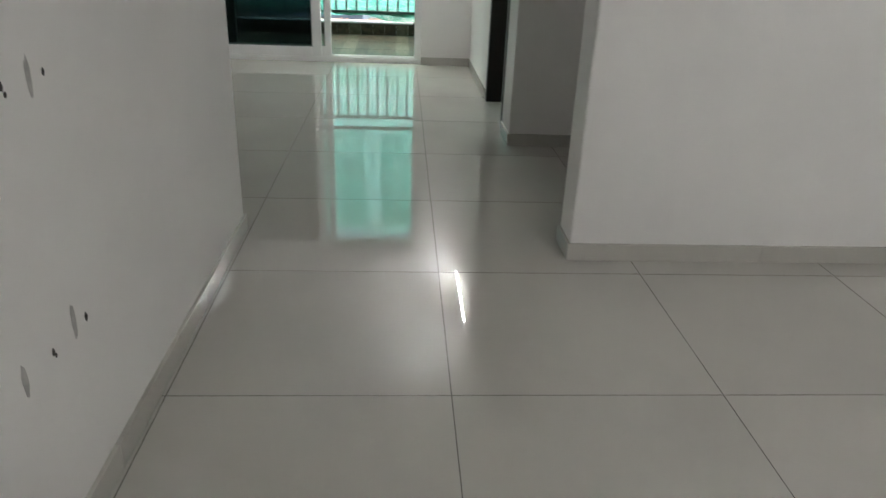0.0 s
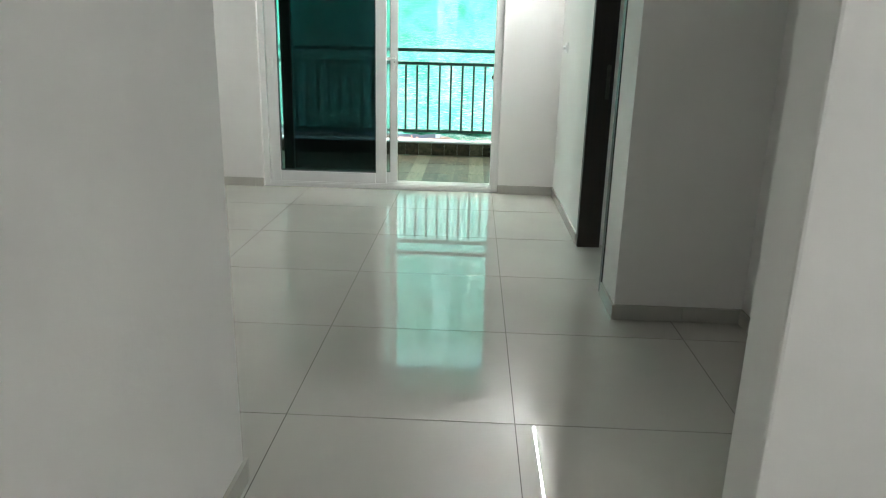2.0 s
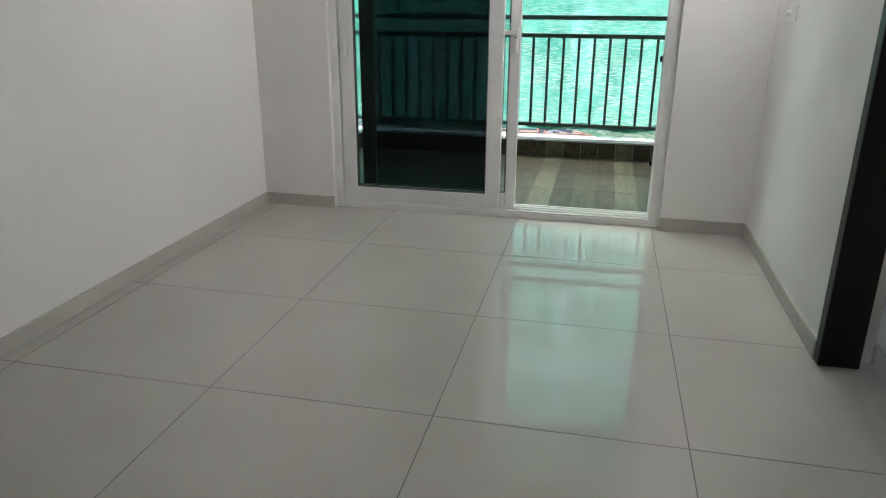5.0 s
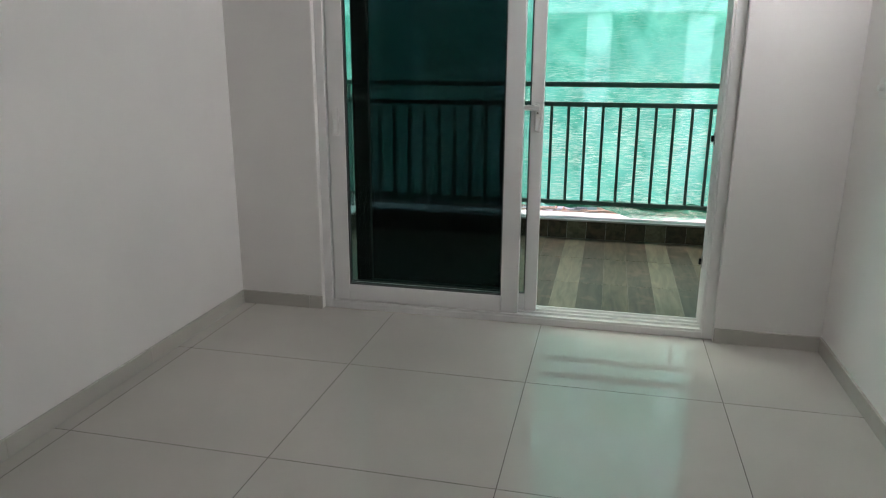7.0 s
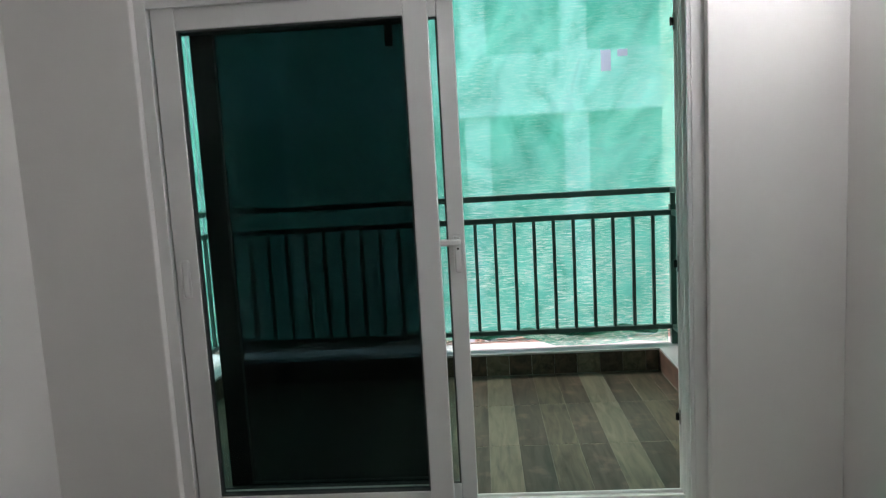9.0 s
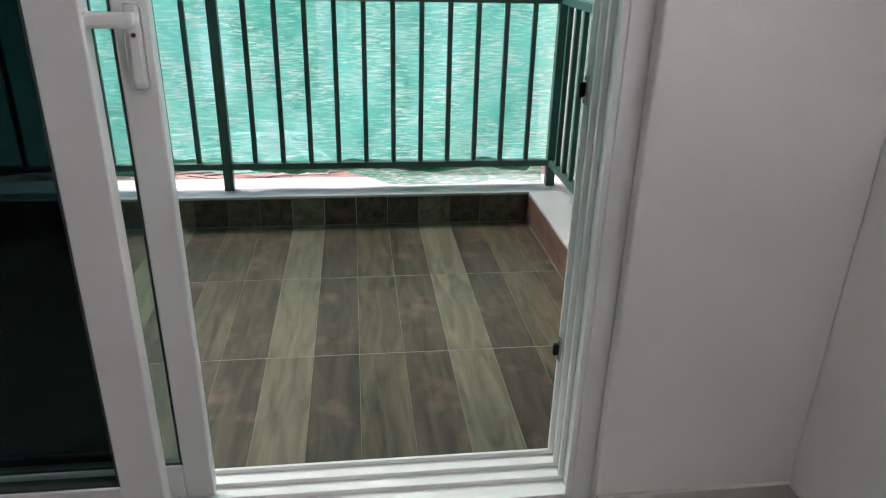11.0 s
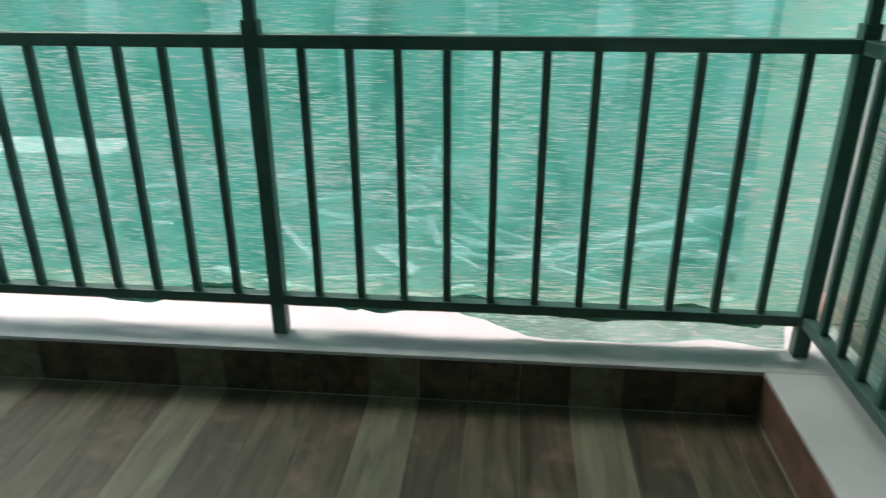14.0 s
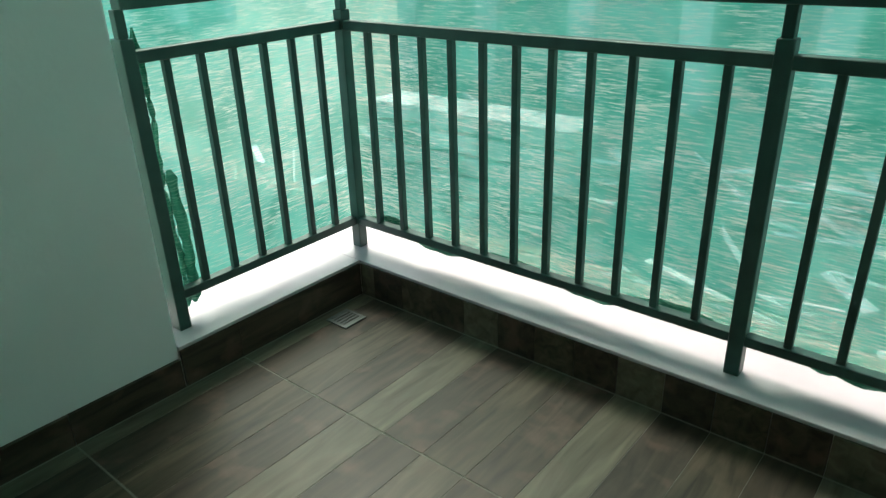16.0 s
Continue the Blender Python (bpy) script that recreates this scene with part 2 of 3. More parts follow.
CONCRETE = mat("raw_concrete", (0.66, 0.65, 0.61), 0.9, var=0.3, scale=1.2, bump=0.5, bump_scale=14)
# masonry with the shade of the recessed bays put into its colour
SHADE_TONED = mat("shade_toned_masonry", (0.26, 0.27, 0.26), 0.9, var=0.4, scale=2, bump=0.4, bump_scale=10)
DIRT = mat("trodden_earth", (0.15, 0.15, 0.13), 0.95, var=0.35, scale=3, bump=0.8, bump_scale=9)
SAND = mat("pinkish_building_sand", (0.33, 0.22, 0.19), 0.95, var=0.35, scale=6, bump=0.8, bump_scale=19)
BRICKRED = mat("broken_brick", (0.55, 0.30, 0.25), 0.9, var=0.4, scale=9, bump=0.5, rand=0.2)
STICK = mat("weathered_sticks", (0.42, 0.31, 0.26), 0.85, var=0.4, scale=18)
TUBE = glow("lit_tube", (0.93, 0.98, 1.0), TUBE_GLOW)


# ---- building helpers ----
def add_box(bm, x0, x1, y0, y1, z0, z1, bevel=0.0):
    r = bmesh.ops.create_cube(bm, size=1.0, matrix=Matrix.LocRotScale(((x0 + x1) / 2, (y0 + y1) / 2, (z0 + z1) / 2), None, (x1 - x0, y1 - y0, z1 - z0)))
    if bevel:
        es = {e for v in r["verts"] for e in v.link_edges}
        bmesh.ops.bevel(bm, geom=list(es), offset=bevel, segments=2, profile=0.5, affect="EDGES")
    return bm


def boxes(*bs, bevel=0.0):
    bm = bmesh.new()
    for b in bs:
        if bevel:
            tmp = bmesh.new()
            add_box(tmp, *b, bevel=bevel)
            me = bpy.data.meshes.new("tmp")
            tmp.to_mesh(me)
            tmp.free()
            bm.from_mesh(me)
            bpy.data.meshes.remove(me)
        else:
            add_box(bm, *b)
    return bm


def rod(bm, a, b, r, seg=10):
    a, b = Vector(a), Vector(b)
    m = Matrix.Translation((a + b) / 2) @ (b - a).to_track_quat("Z", "Y").to_matrix().to_4x4()
    bmesh.ops.create_cone(bm, cap_ends=True, segments=seg, radius1=r, radius2=r, depth=(b - a).length, matrix=m)
    return bm


def obj(name, bm, material, smooth=False):
    me = bpy.data.meshes.new(name)
    bm.to_mesh(me)
    bm.free()
    me.materials.append(material)
    if smooth:
        for p in me.polygons:
            p.use_smooth = True
    return new(name, me)


def part(name, bm, material, parent, label="", smooth=False):
    o = obj(name, bm, material, smooth)
    o.parent = parent
    o.matrix_parent_inverse = parent.matrix_basis.inverted()
    if label:
        o["label"] = label
    return o


def empty(name, x, y, z, label, category, group="", kind=""):
    e = new(name)
    e.matrix_basis = pose(x, y, z)
    return tagged(e, label, category, group, kind)


def piece(name, mesh, x, y, z, parent):
    o = new(name, mesh)
    o.parent = parent
    o.matrix_parent_inverse = parent.matrix_basis.inverted()
    o.location = (x, y, z)
    return o


mesh_cache = {}


def tile_mesh(w, d, h, material, bevel=0.0001):
    """A tile centred in plan, its top at z = 0."""
    key = (round(w, 4), round(d, 4), round(h, 4), material.name)
    if key not in mesh_cache:
        bm = bmesh.new()
        vs = []
        for z, k in ((-h, 0.0), (-bevel, 0.0), (0.0, bevel)):
            vs.append([bm.verts.new((sx * (w / 2 - k), sy * (d / 2 - k), z)) for sx, sy in ((-1, -1), (1, -1), (1, 1), (-1, 1))])
        for a, b in ((0, 1), (1, 2)):
            for i in range(4):
                j = (i + 1) % 4
                bm.faces.new((vs[a][i], vs[a][j], vs[b][j], vs[b][i]))
        bm.faces.new(vs[2])
        me = bpy.data.meshes.new("tile")
        bm.to_mesh(me)
        bm.free()
        me.materials.append(material)
        if material is TILE:
            me.materials.append(GROUT)
            for p in me.polygons:
                p.material_index = 0 if p.normal.z > 0.9 else 1
        mesh_cache[key] = me
    return mesh_cache[key]


def structure(name, bm, material, label, category):
    return tagged(obj(name, bm, material), label, category, kind="structure")


# ---- plan: living room, hall, niche, bedroom, balcony ----
XL, XR = -2.47, 0.484           # living room side walls
H = 2.75                        # ceiling
XH, YS = -0.84, -4.23           # hall side wall, living room's south wall
YB, XE = -8.1, 3.3              # hall's back wall and east wall
DX0, DX1, DZ = -1.997, 0.010, 2.048   # sliding door opening
WT, WF = 0.16, -0.044           # door wall, its outer and inner face
BF, BL, BYF, BXR, BXL = 0.025, 0.166, 1.773, 0.270, -2.428   # balcony floor, ledge, inner faces of the ledge
BY0, BY1 = -2.51, -1.562         # bedroom doorway in the wall on the right

structure("wall_north", boxes((XL - 0.2, DX0, WF, WT, -0.1, H), (DX1, XR, WF, WT, -0.1, H), (DX0 - 0.01, DX1 + 0.01, WF, WT, DZ, H), bevel=0.005), PAINT, "white painted wall around the balcony door", "wall")
structure("wall_west", boxes((XL - 0.2, XL, -2.49, WF, -0.1, H), (XL - 0.2, XL, YS, -3.41, -0.1, H), (XL - 0.2, XL, -3.41, -2.49, 2.1, H)), PAINT, "plain white living room wall", "wall")
structure("wall_east", boxes((XR, XR + 0.19, BY1, WT, -0.1, H), (XR, XR + 0.19, -2.833, BY0, -0.1, H), (XR, XR + 0.19, BY0, BY1, 2.1, H)), PAINT, "plain white wall with bedroom doorway", "wall")
structure("wall_south", boxes((XL - 0.2, XH - 0.14, YS - 0.14, YS, -0.1, H)), PAINT, "plain white living room end wall", "wall")
structure("wall_hall_west", boxes((XH - 0.14, XH, YB - 0.2, YS, -0.1, H), bevel=0.006), PAINT, "long white hall wall with drill marks", "wall")
structure("wall_hall_back", boxes((XH, XE, YB - 0.2, YB, -0.1, H)), PAINT, "plain white hall end wall", "wall")
structure("wall_hall_east", boxes((XE, XE + 0.2, YB - 0.2, -4.497, -0.1, H)), PAINT, "plain white hall side wall", "wall")
structure("wall_pier", boxes((0.500, XE + 0.2, -4.497, -4.30, -0.1, H), bevel=0.01), PAINT, "white wall end with softly rounded corner", "wall")
structure("wall_niche_north", boxes((XR + 0.19, 1.08, -2.833, -2.69, -0.1, H)), PAINT, "white niche wall", "wall")
structure("wall_niche_east", boxes((1.08, 1.24, -4.30, -2.69, -0.1, H)), PAINT, "white niche wall", "wall")
# the opening in the east wall is added, to light the bedroom
structure("wall_bedroom", boxes((XR + 0.19, 1.1, 0.8, 0.96, -0.1, H), (2.3, 3.5, 0.8, 0.96, -0.1, H), (1.1, 2.3, 0.8, 0.96, -0.1, 0.95), (1.1, 2.3, 0.8, 0.96, 2.1, H), (3.5, 3.66, -2.85, -2.3, -0.1, H), (3.5, 3.66, 0.2, 0.96, -0.1, H), (3.5, 3.66, -2.3, 0.2, -0.1, 0.6), (3.5, 3.66, -2.3, 0.2, 2.2, H), (1.24, 3.5, -2.85, -2.69, -0.1, H)), PAINT, "white bedroom walls around a window", "wall")
structure("wall_balcony_east", boxes((BXR + 0.042, 0.675, WT, 0.978, -0.1, H), bevel=0.008), PAINT_OUT, "white rendered balcony side wall", "wall")
structure("wall_balcony_west", boxes((BXL - 0.25, BXL - 0.012, WT, 1.018, -0.1, H), bevel=0.008), PAINT_OUT, "white rendered balcony side wall", "wall")
# added wall: dark backdrop for the side net, keeps light off the east ledge
structure("shade_wall_east", boxes((0.72, 0.87, 0.97, 3.4, -0.95, H + 2.5), bevel=0.01), SHADE_TONED, "added dark wall behind the east net, shades the ledge", "wall")
structure("ceiling", boxes((XL - 0.2, XE + 0.36, YB - 0.2, WT, H, H + 0.15), (XR, 3.66, WT, 0.96, H, H + 0.15)), CEIL, "flat white ceiling", "ceiling")
# unseen soffit; its strip east of XR is added to block sky light
structure("ceiling_balcony", boxes((BXL - 0.3, XR, WT, 2.02, H, H + 0.15), (XR, 0.72, 0.96, 2.02, H, H + 0.15)), CEIL, "unseen white balcony soffit slab with added east strip", "ceiling")
# slab below all floors
structure("floor_slab", boxes((XL - 0.2, XE + 0.36, YB - 0.2, WT, -0.2, -0.0014), (XR + 0.19, 3.66, WT, 0.96, -0.2, -0.0014)), GROUT, "dark joints under the floor tiles", "floor")


def skirting(name, x0, y0, x1, y1, side, height=0.072, material=SKIRT, z=0.0, unit=0.8, lab="beige polished skirting tiles", depth=0.012):
    """A run of skirting tiles along a wall; side points from the wall into the room."""
    e = empty(name, x0, y0, z, lab, "skirting", kind="structure")
    along_x = abs(x1 - x0) > abs(y1 - y0)
    length = abs(x1 - x0) + abs(y1 - y0)
    k, start = 0, 0.0
    while start < length - 0.005:
        n = min(unit, length - start)
        key = ("skirt", round(n, 3), along_x, height, material.name, depth)
        if key not in mesh_cache:
            bm = boxes((-n / 2 + 0.001, n / 2 - 0.001, -depth / 2, depth / 2, 0, height), bevel=0.0015) if along_x else boxes((-depth / 2, depth / 2, -n / 2 + 0.001, n / 2 - 0.001, 0, height), bevel=0.0015)
            me = bpy.data.meshes.new("skirting_tile")
            bm.to_mesh(me)
            bm.free()
            me.materials.append(material)
            mesh_cache[key] = me
        c = start + n / 2
        if along_x:
            piece("skirting_tile", mesh_cache[key], min(x0, x1) + c, y0 + side * depth / 2, z, e)
        else:
            piece("skirting_tile", mesh_cache[key], x0 + side * depth / 2, min(y0, y1) + c, z, e)
        start += n
    return e


skirting("baseboard_1", XL, WF, DX0, WF, -1, unit=0.4)
skirting("baseboard_2", DX1, WF, XR, WF, -1)
skirting("baseboard_3", XL, -2.49, XL, WF - 0.012, 1)
skirting("baseboard_4", XR, BY1 + 0.003, XR, WF - 0.012, -1)
skirting("baseboard_5", XR, -2.833, XR, BY0 - 0.003, -1)
skirting("baseboard_6", XR - 0.012, -2.833, 1.08, -2.833, -1, unit=0.33)
skirting("baseboard_7", 1.08, -4.30, 1.08, -2.845, -1)
skirting("baseboard_8", 0.488, -4.497, XE, -4.497, -1)
skirting("baseboard_9", 0.500, -4.497, 0.500, -4.30, -1)
skirting("baseboard_10", XH, YB, XH, YS, 1)
skirting("baseboard_11", XL, YS, XH + 0.012, YS, 1)
skirting("baseboard_12", XH, YB, XE, YB, 1)
skirting("baseboard_13", XR + 0.19, 0.8, 3.5, 0.8, -1)
skirting("baseboard_14", XR + 0.19, BY1, XR + 0.19, 0.788, 1)

# ---- tube lights on the walls ----
def tube_light(name, label, m, length=1.13):
    """An LED batten along its own x, on a wall behind it (at +y)."""
    e = empty(name, 0, 0, 0, label, "tube light", "wall tube lights")
    L = length / 2
    part("housing", boxes((-L, L, 0.022, 0.05, -0.014, 0.014), bevel=0.004), SWITCH, e)
    for sx in (-1, 1):
        part("end_cap", boxes((sx * L - 0.012, sx * L + 0.012, -0.002, 0.05, -0.018, 0.018), bevel=0.004), SWITCH, e, "white plastic end cap")
    part("diffuser", boxes((-L + 0.014, L - 0.014, 0.0135, 0.0215, -0.013, 0.013), bevel=0.002), TUBE, e, "lit white diffuser strip")
    e.matrix_basis = m
    return e


tube_light("tube_light", "slim lit white tube light on wall", pose(XR - 0.05, -0.675, 2.2, 0, 0, -90))
tube_light("tube_light", "slim lit white tube light on wall", pose(1.95, YB + 0.05, 2.2, 0, 0, 180))


# ---- sliding balcony door ----
door = empty("door_1", -1.0, 0, 0, "white uPVC sliding balcony door, one half open", "sliding door", kind="structure")
part("door_frame", boxes((DX0, -1.952, -0.012, WT, 0.0, DZ), (-0.038, DX1, -0.012, WT, 0.0, DZ), (-1.952, -0.038, -0.012, WT, 2.005, DZ), (-1.952, -0.038, -0.012, WT, 0.0, 0.034), bevel=0.003), UPVC, door)
for k, y in enumerate((-0.01, 0.052, 0.099, 0.146)):
    part("track_rail", boxes((-1.952, -0.038, y, y + 0.008, 0.034, 0.046), bevel=0.0015), UPVC, door)
    part("jamb_fin", boxes((-0.051, -0.038, y, y + 0.008, 0.046, 2.005), bevel=0.0015), UPVC, door)
    part("head_fin", boxes((-1.952, -0.051, y, y + 0.008, 1.988, 2.005), bevel=0.0015), UPVC, door)


def sash(name, x0, x1, y0, y1, stile, frame_mat, pane_mat, label, rail=0.09, z0=0.044, z1=2.0, stile_right=None):
    sr = stile_right or stile
    s = part(name, boxes((x0, x0 + stile, y0, y1, z0, z1), (x1 - sr, x1, y0, y1, z0, z1), (x0 + stile, x1 - sr, y0 + 0.001, y1 - 0.001, z0, z0 + rail), (x0 + stile, x1 - sr, y0 + 0.001, y1 - 0.001, z1 - rail, z1), bevel=0.004), frame_mat, door, label)
    ym = (y0 + y1) / 2
    a, b, c, d = x0 + stile, x1 - sr, z0 + rail, z1 - rail
    g = 0.006
    part("gasket", boxes((a, a + g, y0 + 0.006, y1 - 0.006, c, d), (b - g, b, y0 + 0.006, y1 - 0.006, c, d), (a + g, b - g, y0 + 0.006, y1 - 0.006, c, c + g), (a + g, b - g, y0 + 0.006, y1 - 0.006, d - g, d)), UPVC_LINE, s, "dark rubber gasket")
    p = part("glass" if pane_mat is GLASS else "gauze", boxes((a + g, b - g, ym - 0.002, ym + 0.002, c + g, d - g)), pane_mat, s)
    return s


s1 = sash("sash", -1.945, -0.945, 0.004, 0.046, 0.088, UPVC, GLASS, "white sash with clear glass")
s2 = sash("sash", -1.940, -0.855, 0.063, 0.094, 0.062, UPVC, GLASS, "white sash with clear glass")
s3 = sash("screen_sash", -1.852, -1.008, 0.110, 0.140, 0.085, BLACKFRAME, GAUZE, "black framed dark insect screen", stile_right=0.03)


part("screen_latch", boxes((-1.114, -1.084, 0.098, 0.110, 1.822, 1.908), bevel=0.003), BLACKFRAME, s3, "black plastic latch block")


def pull_handle(parent, x, y, z, lever):
    bm = bmesh.new()
    add_box(bm, x - 0.016, x + 0.016, y - 0.010, y, z - 0.115, z + 0.03, bevel=0.009)
    h = part("handle", bm, UPVC, parent, "white plastic handle plate", smooth=False)
    part("finger_recess", boxes((x - 0.008, x + 0.008, y - 0.0115, y - 0.009, z - 0.1, z - 0.03), bevel=0.0006), SWITCH, h)
    if lever:
        bm = rod(bmesh.new(), (x, y, z + 0.005), (x, y - 0.038, z + 0.005), 0.011, 14)
        add_box(bm, x - 0.105, x + 0.013, y - 0.048, y - 0.030, z - 0.008, z + 0.018, bevel=0.006)
        lv = part("lever", bm, UPVC, h, "white lever turned sideways")
        part("keyhole", rod(bmesh.new(), (x, y - 0.013, z - 0.022), (x, y - 0.009, z - 0.022), 0.004, 10), HOLE, h)
    return h


pull_handle(s2, -0.882, 0.063, 1.085, True)
pull_handle(s1, -1.905, 0.004, 1.045, False)
for z in (1.85, 0.955, 0.35):
    k = part("strike_plate", boxes((-0.055, -0.051, 0.126, 0.146, z - 0.030, z + 0.030), bevel=0.001), STEEL, door, "small steel strike plate")
    part("roller", boxes((-0.068, -0.055, 0.130, 0.142, z - 0.015, z + 0.015), bevel=0.003), BLACKFRAME, k, "black plastic keep")
    for dz in (-0.023, 0.023):
        part("screw", rod(bmesh.new(), (-0.055, 0.136, z + dz), (-0.058, 0.136, z + dz), 0.004, 8), STEEL, k)

# ---- door frames in the living room ----
bed = empty("door_2", XR, -2.05, 0, "dark brown wooden door frame of open doorway", "door frame", kind="structure")
part("jamb", boxes((XR - 0.006, 0.62, BY1 - 0.06, BY1, 0, 2.1), bevel=0.004), DARKWOOD, bed)
part("jamb", boxes((XR - 0.006, 0.62, BY0, BY0 + 0.06, 0, 2.1), bevel=0.004), DARKWOOD, bed)
part("head", boxes((XR - 0.006, 0.62, BY0 + 0.06, BY1 - 0.06, 2.04, 2.1), bevel=0.004), DARKWOOD, bed)
sp = part("strike_plate", boxes((0.575, 0.598, BY1 - 0.0625, BY1 - 0.0595, 0.93, 1.13), bevel=0.001), OLDSTEEL, bed, "narrow dull steel strike plate")
part("latch_slot", boxes((0.581, 0.592, BY1 - 0.0635, BY1 - 0.062, 1.06, 1.10)), HOLE, sp)
part("latch_slot", boxes((0.581, 0.592, BY1 - 0.0635, BY1 - 0.062, 0.97, 1.01)), HOLE, sp)
west = empty("door_3", XL, -2.95, 0, "dark brown wooden door and frame, closed", "door", kind="structure")
part("jamb", boxes((XL - 0.13, XL + 0.006, -2.55, -2.49, 0, 2.1), bevel=0.004), DARKWOOD, west)
part("jamb", boxes((XL - 0.13, XL + 0.006, -3.41, -3.35, 0, 2.1), bevel=0.004), DARKWOOD, west)
part("head", boxes((XL - 0.13, XL + 0.006, -3.35, -2.55, 2.04, 2.1), bevel=0.004), DARKWOOD, west)
part("leaf", boxes((XL - 0.12, XL - 0.085, -3.347, -2.553, 0.006, 2.037), bevel=0.003), DARKWOOD, west)

# bedroom windows; the east one is unseen, added to bring in daylight
win2 = empty("window_2", 3.58, -0.95, 0.9, "unseen clear glass window added to light the bedroom", "window", kind="structure")
part("window_frame", boxes((3.55, 3.61, -2.3, -2.25, 0.6, 2.2), (3.55, 3.61, 0.15, 0.2, 0.6, 2.2), (3.55, 3.61, -2.25, 0.15, 0.6, 0.65), (3.55, 3.61, -2.25, 0.15, 2.15, 2.2), bevel=0.003), UPVC, win2)
part("pane", boxes((3.578, 3.582, -2.25, 0.15, 0.65, 2.15)), GLASS, win2)
win = empty("window_1", 1.7, 0.88, 0.95, "dark blue tinted window in white frame", "window", kind="structure")
part("window_frame", boxes((1.1, 1.15, 0.83, 0.9, 0.95, 2.1), (2.25, 2.3, 0.83, 0.9, 0.95, 2.1), (1.15, 2.25, 0.83, 0.9, 0.95, 1.0), (1.15, 2.25, 0.83, 0.9, 2.05, 2.1), (1.68, 1.72, 0.84, 0.89, 1.0, 2.05), bevel=0.003), UPVC, win)
part("pane", boxes((1.15, 1.68, 0.862, 0.868, 1.0, 2.05)), NIGHTGLASS, win)
part("pane", boxes((1.72, 2.25, 0.862, 0.868, 1.0, 2.05)), NIGHTGLASS, win)
part("window_sill", boxes((1.08, 2.32, 0.775, 0.83, 0.93, 0.95), bevel=0.004), LEDGE, win)


# ---- switches and marks on the walls ----
def switch_plate(name, label, m, w, h, knob, rockers):
    """A wall plate in its own x-z plane, facing -y, its back at y = 0."""
    e = empty(name, 0, 0, 0, label, "switch")
    part("plate", boxes((-w / 2, w / 2, -0.010, 0, -h / 2, h / 2), bevel=0.004), SWITCH, e)
    if knob is not None:
        part("knob", rod(bmesh.new(), (knob, -0.010, 0), (knob, -0.028, 0), 0.013, 16), SWITCH, e, "round white regulator knob", smooth=False)
    for x in rockers:
        part("rocker", boxes((x - 0.011, x + 0.011, -0.014, -0.009, -0.022, 0.022), bevel=0.002), SWITCH, e)
    e.matrix_basis = m
    return e


switch_plate("wall_switch", "white switch plate with round knob on wall", pose(XR, -0.376, 1.214, 0, 0, -90), 0.16, 0.075, -0.03, (0.012, 0.04))
board = switch_plate("switch_board", "white switch board with hanging blue label", pose(XL, -2.23, 1.26, 0, 0, 90), 0.31, 0.12, -0.02, (-0.12, -0.09, -0.06, 0.04, 0.07))
lbl = part("tag", boxes((XL + 0.001, XL + 0.004, -2.115, -2.062, 1.168, 1.2), bevel=0.0005), BLUE, board, "small blue paper tag")
part("tag_print", boxes((XL + 0.004, XL + 0.0045, -2.109, -2.092, 1.171, 1.174), (XL + 0.004, XL + 0.0045, -2.085, -2.068, 1.171, 1.174)), SWITCH, lbl)


def smear(w, h, seed):
    """A thin ragged oval patch in the y-z plane."""
    rnd = random.Random(seed)
    bm = bmesh.new()
    ring = [bm.verts.new((0.0, math.cos(a) * w / 2 * rnd.uniform(0.75, 1.1), math.sin(a) * h / 2 * rnd.uniform(0.75, 1.1))) for a in [i * math.tau / 14 for i in range(14)]]
    f0 = bm.faces.new(ring)
    r = bmesh.ops.extrude_face_region(bm, geom=[f0])
    for v in r["geom"]:
        if isinstance(v, bmesh.types.BMVert):
            v.co.x += 0.001
    bmesh.ops.recalc_face_normals(bm, faces=bm.faces)
    return bm


def mark(name, label, x, y, z, w, h, material, seed, tilt=0):
    o = tagged(obj(name, smear(w, h, seed), material), label, "wall mark", "drill marks on hall wall")
    o.matrix_basis = pose(x, y, z, tilt, 0, 0)
    return o


mark("scuff_mark", "grey vertical scuff on white wall", XH, -5.9, 0.928, 0.02, 0.085, SCUFF, 0)
mark("scuff_mark", "grey vertical scuff on white wall", XH, -5.756, 0.928, 0.02, 0.08, SCUFF, 1)
mark("drill_hole", "dark plugged drill hole in white wall", XH, -5.85, 0.93, 0.011, 0.02, HOLE, 2)
mark("drill_hole", "dark plugged drill hole in white wall", XH, -5.842, 0.915, 0.009, 0.012, HOLE, 3)
mark("drill_hole", "dark plugged drill hole in white wall", XH, -5.701, 0.928, 0.01, 0.016, HOLE, 4)
mark("scuff_mark", "grey vertical scuff on white wall", XH, -5.771, 0.44, 0.02, 0.085, SCUFF, 5)
mark("drill_hole", "dark plugged drill hole in white wall", XH, -5.718, 0.423, 0.012, 0.022, HOLE, 6)
mark("drill_hole", "dark plugged drill hole in white wall", XH, -5.867, 0.43, 0.011, 0.02, HOLE, 7)
mark("drill_hole", "dark plugged drill hole in white wall", XH, -5.86, 0.42, 0.008, 0.012, HOLE, 8)
mark("scuff_mark", "grey vertical scuff on white wall", XH, -5.974, 0.44, 0.02, 0.07, SCUFF, 9)
mark("drill_hole", "dark plugged drill hole in white wall", XH, -6.05, 0.95, 0.012, 0.016, HOLE, 10)
mark("scuff_mark", "grey vertical scuff on white wall", XH, -6.12, 0.93, 0.02, 0.08, SCUFF, 11)
